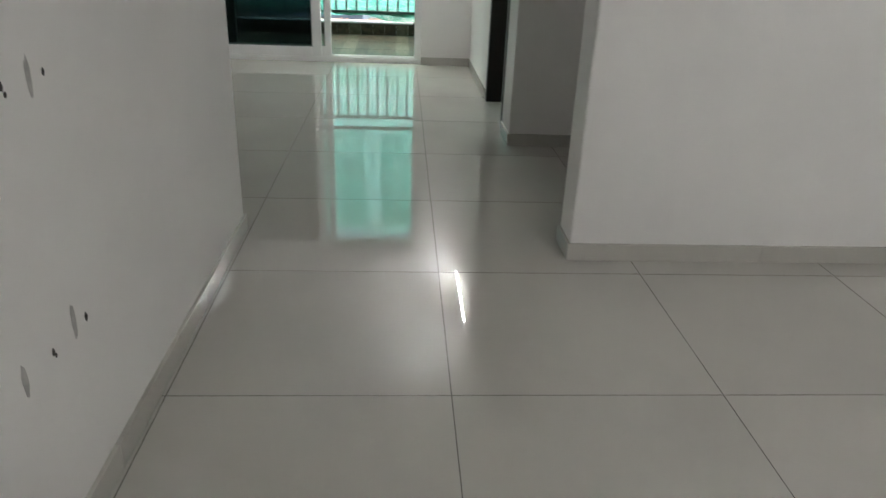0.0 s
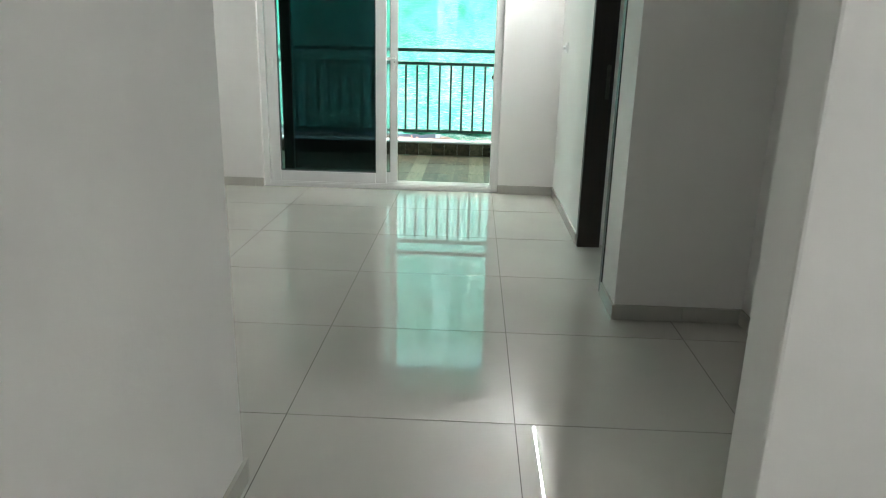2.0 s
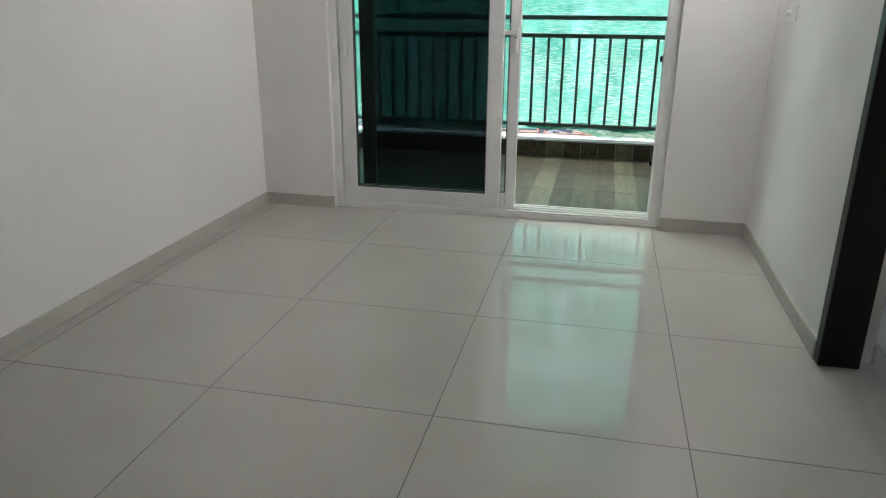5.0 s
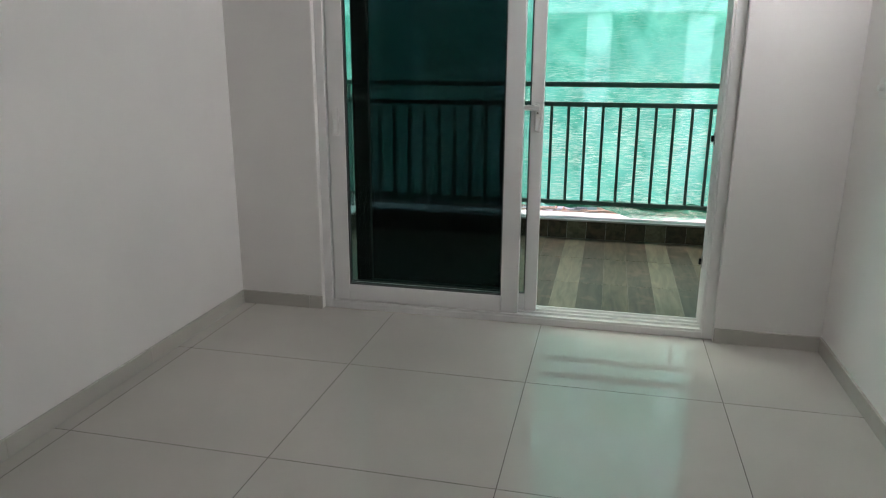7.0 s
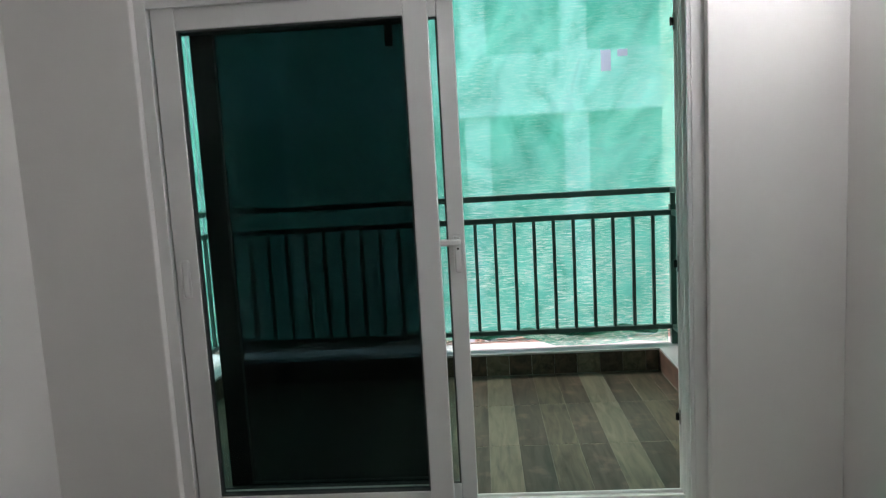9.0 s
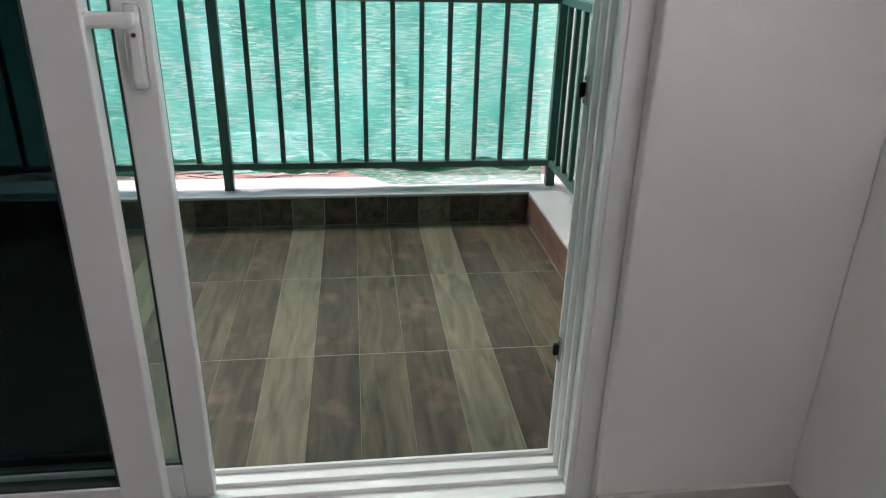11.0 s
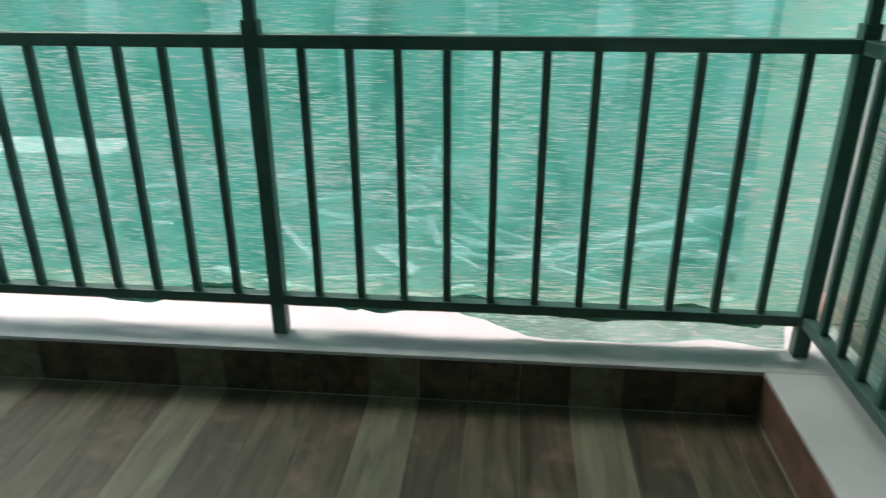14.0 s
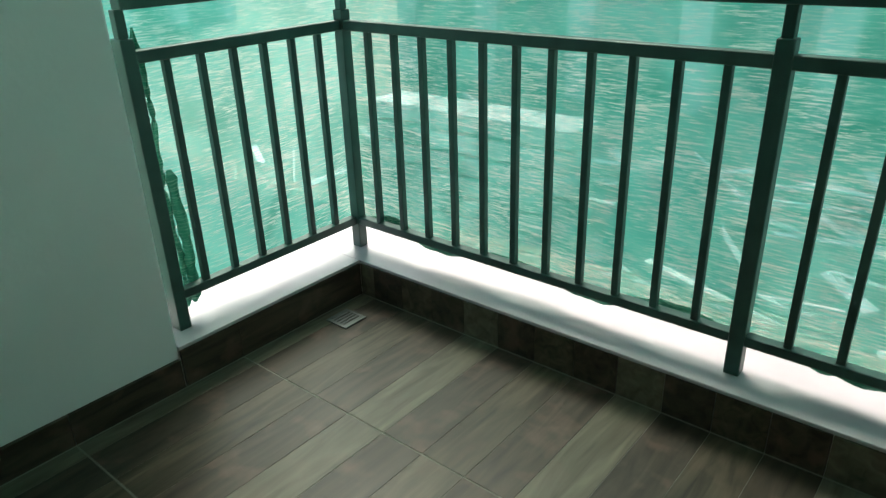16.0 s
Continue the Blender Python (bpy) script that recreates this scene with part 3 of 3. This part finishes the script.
o = tagged(obj("dirt_smear", smear(0.05, 0.13, 9), mat("brown_smear", (0.52, 0.48, 0.44), 0.9, var=0.3, scale=30)), "faint brown smear below switch board", "wall mark")
o.matrix_basis = pose(XL, -2.165, 1.18)

# ---- balcony ledge and wall skirting ----
structure("ledge_kerb", boxes((BXL - 0.25, BXR + 0.27, BYF + 0.012, 2.02, -0.3, BL - 0.012), (BXR + 0.012, BXR + 0.27, 0.979, BYF + 0.012, -0.3, BL - 0.012), (BXL - 0.25, BXL - 0.012, 1.018, BYF + 0.012, -0.3, BL - 0.012)), CONCRETE, "low masonry kerb around the balcony", "kerb")
structure("ledge_top", boxes((BXL - 0.27, BXR + 0.29, BYF + 0.003, 2.04, BL - 0.012, BL), (BXR + 0.003, BXR + 0.29, 0.977, BYF + 0.003, BL - 0.012, BL), (BXL - 0.27, BXL - 0.003, 1.016, BYF + 0.003, BL - 0.012, BL), bevel=0.002), LEDGE, "white stone ledge under the railing", "ledge")
structure("balcony_slab", boxes((BXL - 0.25, BXR + 0.27, WT, 2.02, -0.3, BF - 0.0009)), JOINT, "pale cement joints under plank tiles", "floor")

# ---- railings ----
def railing(name, label, a, b, n, post_ends, group="balcony railings"):
    """Posts at a and b (and the given shares between), three rails and square bars between the posts."""
    a, b = Vector((*a, 0)), Vector((*b, 0))
    d = (b - a).normalized()
    along_x = abs(d.x) > abs(d.y)
    e = empty(name, a.x, a.y, BL, label, "railing", group)
    L = (b - a).length

    def bar(w, h, s0, s1, z0, z1, bev):
        p, q = a + d * s0, a + d * s1
        if along_x:
            return boxes((min(p.x, q.x), max(p.x, q.x), a.y - w / 2, a.y + w / 2, z0, z1), bevel=bev)
        return boxes((a.x - w / 2, a.x + w / 2, min(p.y, q.y), max(p.y, q.y), z0, z1), bevel=bev)

    part("top_rail", bar(0.05, 0, 0, L, 1.122, 1.158, 0.004), RAILGREEN, e)
    for k, s in enumerate(post_ends):
        c = a + d * s
        half = 0.021 if along_x else 0.027
        p = part("post", boxes((c.x - half, c.x + half, c.y - 0.02, c.y + 0.02, BL, 1.05), bevel=0.003), RAILGREEN, e)
        part("stub", boxes((c.x - 0.014, c.x + 0.014, c.y - 0.014, c.y + 0.014, 1.05, 1.124), bevel=0.002), RAILGREEN, p)
    for s0, s1, m in n:
        part("mid_rail", bar(0.034, 0, s0 + 0.02, s1 - 0.02, 0.982, 1.016, 0.003), RAILGREEN, e)
        part("bottom_rail", bar(0.034, 0, s0 + 0.02, s1 - 0.02, 0.262, 0.292, 0.003), RAILGREEN, e)
        for i in range(1, m):
            s = s0 + (s1 - s0) * i / m
            c = a + d * s
            part("baluster", boxes((c.x - 0.0105, c.x + 0.0105, c.y - 0.0105, c.y + 0.0105, 0.29, 0.984), bevel=0.002), RAILGREEN, e)
    return e


PY = 1.878
railing("balcony_railing", "dark green steel railing along front ledge", (-2.53, PY), (0.393, PY), ((0, 1.448, 12), (1.448, 2.923, 12)), (0, 1.448, 2.923))
railing("balcony_railing", "short dark green steel railing on side ledge", (-2.535, PY - 0.001), (-2.535, 1.092), ((0, 0.785, 7),), (0.785,))
railing("balcony_railing", "short dark green steel railing on side ledge", (0.394, PY - 0.001), (0.394, 1.03), ((0, 0.847, 8),), (0.847,))

# floor drain
DRX, DRY = -2.335, 1.6
dr = empty("floor_drain", DRX, DRY, BF, "small square grey drain grate in floor", "drain")
part("frame", boxes((DRX - 0.05, DRX + 0.05, DRY - 0.05, DRY - 0.038, BF, BF + 0.005), (DRX - 0.05, DRX + 0.05, DRY + 0.038, DRY + 0.05, BF, BF + 0.005), (DRX - 0.05, DRX - 0.038, DRY - 0.038, DRY + 0.038, BF, BF + 0.005), (DRX + 0.038, DRX + 0.05, DRY - 0.038, DRY + 0.038, BF, BF + 0.005)), DRAIN, dr)
for i in range(5):
    part("slat", boxes((DRX - 0.036 + 0.016 * i, DRX - 0.028 + 0.016 * i, DRY - 0.038, DRY + 0.038, BF, BF + 0.004)), DRAIN, dr)
part("well", boxes((DRX - 0.038, DRX + 0.038, DRY - 0.038, DRY + 0.038, BF, BF + 0.0015)), HOLE, dr)


# ---- shade net ----
def net_sheet(x0, y0, x1, y1, z0, z1, nu, nv, seed, holes=()):
    """A hanging sheet from (x0, y0) to (x1, y1), with folds, an uneven hem and torn holes."""
    bm = bmesh.new()
    L = math.hypot(x1 - x0, y1 - y0)
    nx, ny = -(y1 - y0) / L, (x1 - x0) / L
    grid = []
    for i in range(nu + 1):
        u = i / nu
        row = []
        for j in range(nv + 1):
            v = j / nv
            s = u * L
            hem = 0.045 * noise.noise(Vector((s * 1.7, seed, 0.0))) * (1 - v) ** 6
            z = z0 + (z1 - z0) * v + hem
            w = 0.020 * noise.noise(Vector((s * 1.1, z * 0.7, seed))) + 0.010 * noise.noise(Vector((s * 4 + z * 1.5, z * 2.2 - s, seed + 7)))
            w += 0.006 * noise.noise(Vector((s * 11 + z * 5, z * 6, seed + 3)))
            row.append(bm.verts.new((x0 + (x1 - x0) * u + nx * w, y0 + (y1 - y0) * u + ny * w, z)))
        grid.append(row)
    for i in range(nu):
        for j in range(nv):
            s, z = (i + 0.5) / nu * L, z0 + (z1 - z0) * (j + 0.5) / nv
            if any(abs(s - hs) < hw and abs(z - hz) < hh for hs, hz, hw, hh in holes):
                continue
            bm.faces.new((grid[i][j], grid[i + 1][j], grid[i + 1][j + 1], grid[i][j + 1]))
    return bm


NX0, NX1, NY = -2.605, 0.457, 1.935
net = empty("shade_net", -1.1, NY, 0.25, "green shade net hung outside the balcony railing", "shade net")
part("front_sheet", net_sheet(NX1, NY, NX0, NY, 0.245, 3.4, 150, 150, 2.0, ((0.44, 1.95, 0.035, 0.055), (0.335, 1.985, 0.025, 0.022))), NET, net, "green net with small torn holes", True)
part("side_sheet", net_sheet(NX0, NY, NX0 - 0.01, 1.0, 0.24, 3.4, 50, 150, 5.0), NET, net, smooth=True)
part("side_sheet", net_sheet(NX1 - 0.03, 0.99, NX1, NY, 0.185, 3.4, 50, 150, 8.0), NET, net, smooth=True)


def gathered(points, r, seed):
    """A crumpled roll of cloth along a line of points."""
    bm = bmesh.new()
    rings = []
    n = len(points)
    for i, p in enumerate(points):
        p = Vector(p)
        t = (Vector(points[min(i + 1, n - 1)]) - Vector(points[max(i - 1, 0)])).normalized()
        side = t.cross(Vector((0, 0, 1))).normalized()
        up = side.cross(t)
        ring = []
        for k in range(10):
            a = k * math.tau / 10
            rr = r * (0.75 + 0.9 * abs(noise.noise(Vector((i * 0.23, k * 0.7, seed))))) * (1.0 if 0 < i < n - 1 else 0.3)
            ring.append(bm.verts.new(p + side * math.cos(a) * rr * 0.8 + up * math.sin(a) * rr))
        rings.append(ring)
    for i in range(n - 1):
        for k in range(10):
            bm.faces.new((rings[i][k], rings[i][(k + 1) % 10], rings[i + 1][(k + 1) % 10], rings[i + 1][k]))
    return bm


def hem_line(xa, xb, seed):
    k = int(abs(xb - xa) / 0.02)
    return [(xa + (xb - xa) * i / k, PY + 0.03 + 0.012 * noise.noise(Vector((i * 0.1, seed, 0))), 0.262 + 0.03 * noise.noise(Vector((i * 0.075, seed, 4))) + 0.012 * math.sin(i * 0.21 + seed)) for i in range(k + 1)]


# gathered cloth takes the net colour with fold shade painted in
part("gathered_hem", gathered(hem_line(-2.5, -1.15, 1.0), 0.014, 1), NETDARK, net, "gathered net hem, dark fold shade in its colour", True)
part("gathered_hem", gathered(hem_line(-1.0, 0.30, 3.0), 0.022, 2), NETDARK, net, "gathered net hem, dark fold shade in its colour", True)


def loose_hem(xa, xb, seed):
    """Slack cloth that falls from the rail and trails on the ledge."""
    bm = bmesh.new()
    nu, nv = int((xb - xa) / 0.02), 8
    g = []
    for i in range(nu + 1):
        x = xa + (xb - xa) * i / nu
        reach = 0.55 + 0.45 * noise.noise(Vector((x * 3.1, seed, 1)))
        row = []
        for j in range(nv + 1):
            v = j / nv * min(1.0, 0.12 + (x - xa) / 0.3)
            z = 0.262 - (0.262 - BL - 0.004) * min(1, v * (0.7 + 0.5 * reach)) + 0.006 * noise.noise(Vector((x * 22, v * 4, seed))) * (1 - v)
            y = NY - 0.02 - 0.035 * reach * v ** 2 + 0.010 * noise.noise(Vector((x * 9, v * 3, seed + 2)))
            row.append(bm.verts.new((x, y, max(z, BL + 0.003))))
        g.append(row)
    for i in range(nu):
        for j in range(nv):
            bm.faces.new((g[i][j], g[i][j + 1], g[i + 1][j + 1], g[i + 1][j]))
    return bm


part("loose_hem", loose_hem(-0.62, 0.36, 6.0), NETPALE, net, "slack pale net over ledge", True)
part("gathered_hem", gathered([(0.425 - 0.009 * i + 0.006 * math.sin(i * 1.7), 1.30 - 0.022 * i, 0.192 - 0.0006 * i) for i in range(14)], 0.02, 5), NETPALE, net, "crumpled end of net on ledge", True)
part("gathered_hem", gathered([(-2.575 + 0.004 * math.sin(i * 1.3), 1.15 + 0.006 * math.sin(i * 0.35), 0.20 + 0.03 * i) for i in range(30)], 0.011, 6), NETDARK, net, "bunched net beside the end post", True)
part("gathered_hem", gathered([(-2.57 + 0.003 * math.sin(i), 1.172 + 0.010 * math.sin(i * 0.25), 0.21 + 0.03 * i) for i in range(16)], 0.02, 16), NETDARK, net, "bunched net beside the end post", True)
part("gathered_hem", gathered([(-2.57, 1.14 + 0.033 * i, 0.262 + 0.012 * math.sin(i * 0.8)) for i in range(21)], 0.011, 7), NETDARK, net, "gathered net hem, dark fold shade in its colour", True)


# ---- outside: ground, rubble, unfinished building ----
ground = bmesh.new()
bmesh.ops.create_grid(ground, x_segments=90, y_segments=90, size=1.0, matrix=Matrix.Translation((0, 0, -0.95)) @ Matrix.Diagonal((400, 400, 1, 1)))
structure("ground", ground, DIRT, "dull trodden building ground", "ground")


def heap(x0, x1, y0, y1, nu, nv, seed):
    bm = bmesh.new()
    g = [[bm.verts.new((x0 + (x1 - x0) * i / nu, y0 + (y1 - y0) * j / nv,
                        -0.97 + (1.08 + 0.10 * noise.noise(Vector((i * 0.17, j * 0.3, seed)))) * min(1, min(j, nv - j) / 3 + 0.25) * min(1, min(i, nu - i) / 3))) for j in range(nv + 1)] for i in range(nu + 1)]
    for i in range(nu):
        for j in range(nv):
            bm.faces.new((g[i][j], g[i + 1][j], g[i + 1][j + 1], g[i][j + 1]))
    return bm


tagged(obj("rubble_heap", heap(-5.5, 4.0, 2.06, 2.45, 90, 12, 1.0), SAND, True), "pinkish sand and rubble heap outside the balcony", "rubble", kind="stuff")
rnd = random.Random(5)
bm = bmesh.new()
for i in range(120):
    x, y = rnd.uniform(-4, 2.6), rnd.uniform(2.07, 2.35)
    s = rnd.uniform(0.008, 0.022)
    m = Matrix.LocRotScale((x, y, 0.12 + rnd.uniform(-0.02, 0.03)), Euler((rnd.random() * 3, rnd.random() * 3, rnd.random() * 3)), (s * 1.8, s, s * 0.7))
    bmesh.ops.create_cube(bm, size=1.0, matrix=m)
tagged(obj("brick_rubble", bm, BRICKRED), "broken red brick pieces on the sand heap", "rubble", kind="stuff")
bm = bmesh.new()
for i in range(110):
    x, y, a, l = rnd.uniform(-4, 1.2), rnd.uniform(2.08, 2.3), rnd.gauss(0, 0.35), rnd.uniform(0.1, 0.35)
    z = 0.135 + rnd.uniform(0, 0.035)
    rod(bm, (x, y, z), (x + l * math.cos(a), y + l * math.sin(a), z + rnd.uniform(-0.02, 0.02)), rnd.uniform(0.003, 0.008), 6)
tagged(obj("stick_litter", bm, STICK), "scattered sticks and strips outside the ledge", "litter", kind="stuff")

site = empty("unfinished_building", 0, 9, -0.95, "unfinished concrete building behind the net", "building")
YW = 9.0
cols = [0.78 + 1.58 * k for k in range(-6, 6)]
for k, zf in enumerate((-0.95, 2.99, 6.0)):
    zt = (2.04, 5.35, 8.5)[k]
    part("slab", boxes((-9.2, 8.9, YW - 0.15, YW + 4, zt, zt + (0.95 if k == 0 else 0.65)), bevel=0.02), CONCRETE, site, "raw concrete floor band")
    for x in cols:
        part("column", boxes((x - 0.2, x + 0.2, YW - 0.05, YW + 0.4, zf, zt), bevel=0.015), CONCRETE, site)
    # bay infill, toned dark for the shade behind the columns
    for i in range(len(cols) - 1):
        part("infill", boxes((cols[i] + 0.2, cols[i + 1] - 0.2, YW + 0.3, YW + 0.45, zf, zt - (0.0 if (i + k) % 4 else 0.7))), SHADE_TONED, site)
part("rear_wall", boxes((-9.2, 8.9, YW + 3.8, YW + 4, -0.95, 9.1)), CONCRETE, site)
copy_thing(site, pose(-19, 4, -0.95, 0, 0, 90))
copy_thing(site, pose(12.5, 4, -0.95, 0, 0, -90))

# clutter on the ground beyond the net
PALE = mat("pale_stacked_blocks", (0.66, 0.64, 0.61), 0.9, var=0.3, scale=6, bump=0.4, bump_scale=25, rand=0.1)
stack = empty("block_stack", -3.9, 4.4, -0.95, "stack of pale building blocks in layers", "block stack")
for k in range(6):
    for i in range(4):
        w = 0.46
        part("block", boxes((-4.87 + i * (w + 0.02) + 0.05 * (k % 2), -4.87 + i * (w + 0.02) + w + 0.05 * (k % 2), 4.2, 4.6, -0.95 + k * 0.17, -0.95 + k * 0.17 + 0.13), bevel=0.008), PALE, stack)
# loose boards, strips and offcuts lying about the site
rnd = random.Random(11)
bm = bmesh.new()
for i in range(230):
    x, y = rnd.uniform(-6.5, 3.5), rnd.uniform(2.7, 6.8)
    size = (rnd.uniform(0.25, 1.3), rnd.uniform(0.02, 0.09), rnd.uniform(0.012, 0.04))
    m = Matrix.LocRotScale((x, y, -0.93 + rnd.uniform(0.0, 0.42) * abs(noise.noise(Vector((x, y, 2)))) * 2), Euler((rnd.gauss(0, 0.2), rnd.gauss(0, 0.18), rnd.gauss(0, 0.7))), size)
    bmesh.ops.create_cube(bm, size=1.0, matrix=m)
tagged(obj("site_offcuts", bm, PALE), "pale boards and strips strewn on building ground", "debris", kind="stuff")


def covered_heap(x0, x1, y0, y1, z1, seed):
    """A stack under a slack sheet: rounded top, folds down the sides."""
    bm = bmesh.new()
    nu, nv = 24, 14
    rows = []
    for i in range(nu + 1):
        a = i / nu * math.tau
        row = []
        for j in range(nv + 1):
            v = j / nv
            k = (1 - v) ** 0.35 * (1 + 0.05 * noise.noise(Vector((math.cos(a) * 4, math.sin(a) * 4, v * 3 + seed))))
            c, q = math.cos(a), math.sin(a)
            box = 1 / max(abs(c), abs(q)) ** 0.8
            row.append(bm.verts.new(((x0 + x1) / 2 + (x1 - x0) / 2 * c * k * box * 0.9, (y0 + y1) / 2 + (y1 - y0) / 2 * q * k * box * 0.9, -0.95 + (z1 + 0.95) * v ** 0.6)))
        rows.append(row)
    for i in range(nu):
        for j in range(nv):
            bm.faces.new((rows[i][j], rows[(i + 1) % nu][j], rows[(i + 1) % nu][j + 1], rows[i][j + 1]))
    return bm


SHEETING = mat("dark_teal_sheeting", (0.03, 0.12, 0.12), 0.5, var=0.3, scale=4, bump=0.4, bump_scale=12)
tagged(obj("covered_stack", covered_heap(-2.75, -1.95, 4.2, 4.8, -0.1, 3.0), SHEETING, True), "stack under dark teal sheeting on building ground", "covered stack")
sheet = empty("board", -0.22, 6.0, -0.95, "pale sheet board leaning at building site", "board")
part("panel", boxes((-0.76, 0.31, 5.98, 6.01, -0.95, 0.4), bevel=0.003), mat("grey_green_board", (0.30, 0.42, 0.38), 0.6, var=0.15, scale=3), sheet)
part("edge_batten", boxes((-0.76, 0.31, 5.96, 5.98, 0.34, 0.4), bevel=0.003), PALE, sheet)

# ---- tiled floors, laid last ----
def lay(parent, xs, ys, z, material, gap, h):
    for i in range(len(xs) - 1):
        for j in range(len(ys) - 1):
            w, d = xs[i + 1] - xs[i] - gap, ys[j + 1] - ys[j] - gap
            if w > 0.01 and d > 0.01:
                piece("tile", tile_mesh(w, d, h, material), (xs[i] + xs[i + 1]) / 2, (ys[j] + ys[j + 1]) / 2, z, parent)


def cuts(a, b, origin, step):
    k = math.ceil((a - origin) / step + 1e-6)
    out = [a]
    while origin + k * step < b - 1e-6:
        out.append(origin + k * step)
        k += 1
    return out + [b]


floor = empty("floor", 0, -4, 0, "polished beige-grey vitrified floor tiles", "floor", kind="structure")
rooms = ((XL, XR, YS, 0.0), (XR, 1.08, -4.30, -2.833), (XH, 0.505, -4.497, YS), (XH, XE, YB, -4.497), (XR, 3.5, -2.69, 0.0))
gx, gy = cuts(XL, 3.5, -1.604, 0.786), cuts(YB, 0.0, -0.697, 0.786)
for i in range(len(gx) - 1):
    for j in range(len(gy) - 1):
        if any(gx[i] < b - 0.003 and gx[i + 1] > a + 0.003 and gy[j] < d and gy[j + 1] > c for a, b, c, d in rooms):
            lay(floor, gx[i:i + 2], gy[j:j + 2], 0.0, TILE, 0.0026, 0.01)
lay(floor, cuts(XR + 0.19, 3.5, -1.604, 0.786), [0.0, 0.089, 0.8], 0.0, TILE, 0.0026, 0.01)

deck = empty("balcony_floor", -1.1, 1, BF, "brown and grey wood-look plank floor tiles", "floor", kind="structure")
PW, PX = 0.566 / 4, -0.803
kinds = (PL_LIGHT, PL_DARK, PL_MID, PL_BROWN)
xs = cuts(BXL, BXR, PX, PW)
ys = cuts(WT, BYF, 1.227, 0.555)
for i in range(len(xs) - 1):
    phase = math.floor(((xs[i] + xs[i + 1]) / 2 - PX) / PW) % 4
    for j in range(len(ys) - 1):
        w, d = xs[i + 1] - xs[i] - (0.0018 if phase == 0 else 0.0009), ys[j + 1] - ys[j] - 0.005
        piece("plank_tile", tile_mesh(w, d, 0.004, kinds[phase], 0.0008), (xs[i] + xs[i + 1]) / 2, (ys[j] + ys[j + 1]) / 2, BF, deck)

ys2 = cuts(WT, 0.977, 1.227, 0.555)
for j in range(len(ys2) - 1):
    piece("plank_tile", tile_mesh(0.029, ys2[j + 1] - ys2[j] - 0.005, 0.004, PL_DARK, 0.0008), BXR + 0.0152, (ys2[j] + ys2[j + 1]) / 2, BF, deck)


def riser_mesh(n, height, along_x, material):
    key = ("riser", round(n, 3), round(height, 3), along_x, material.name)
    if key not in mesh_cache:
        a = n / 2 - 0.001
        bm = boxes((-a, a, -0.006, 0.006, 0, height)) if along_x else boxes((-0.006, 0.006, -a, a, 0, height))
        me = bpy.data.meshes.new("riser_tile")
        bm.to_mesh(me)
        bm.free()
        me.materials.append(material)
        mesh_cache[key] = me
    return mesh_cache[key]


kerb = bpy.data.objects["ledge_kerb"]
top = BL - 0.013 - BF
for i in range(len(xs) - 1):
    phase = math.floor(((xs[i] + xs[i + 1]) / 2 - PX) / PW) % 4
    piece("riser_tile", riser_mesh(xs[i + 1] - xs[i], top, True, kinds[phase]), (xs[i] + xs[i + 1]) / 2, BYF + 0.006, BF, kerb)
for x, ya, yb, m, height, owner in ((BXR + 0.006, 0.998, BYF, PL_RED, top, kerb), (BXL - 0.006, 1.018, BYF, PL_BROWN, top, kerb),
                                    (BXR + 0.036, WT, 0.970, PL_RED, 0.10, bpy.data.objects["wall_balcony_east"]), (BXL - 0.006, WT, 1.013, PL_BROWN, 0.10, bpy.data.objects["wall_balcony_west"])):
    es = cuts(ya, yb, 1.227, 0.555)
    for j in range(len(es) - 1):
        piece("riser_tile", riser_mesh(es[j + 1] - es[j], height, False, m), x, (es[j] + es[j + 1]) / 2, BF, owner)
part("grout_bead", boxes((BXL, BXR, BYF - 0.003, BYF, BF, BF + 0.002), (BXR - 0.003, BXR, 0.998, BYF - 0.003, BF, BF + 0.002), (BXR + 0.027, BXR + 0.03, WT, 0.968, BF, BF + 0.002), (BXL, BXL + 0.003, WT, BYF - 0.003, BF, BF + 0.002)), JOINT, kerb, "pale cement line along floor edge")
# solid near-black pieces stand for shade in the gap of a missing tile
part("corner_gap_shade", boxes((BXR + 0.004, BXR + 0.041, 0.9705, 0.9785, BF, BL - 0.03), (BXR + 0.002, BXR + 0.0115, 0.979, 0.9975, BF, BL - 0.02)), HOLE, kerb, "dark filler for the shade where a tile piece is missing")
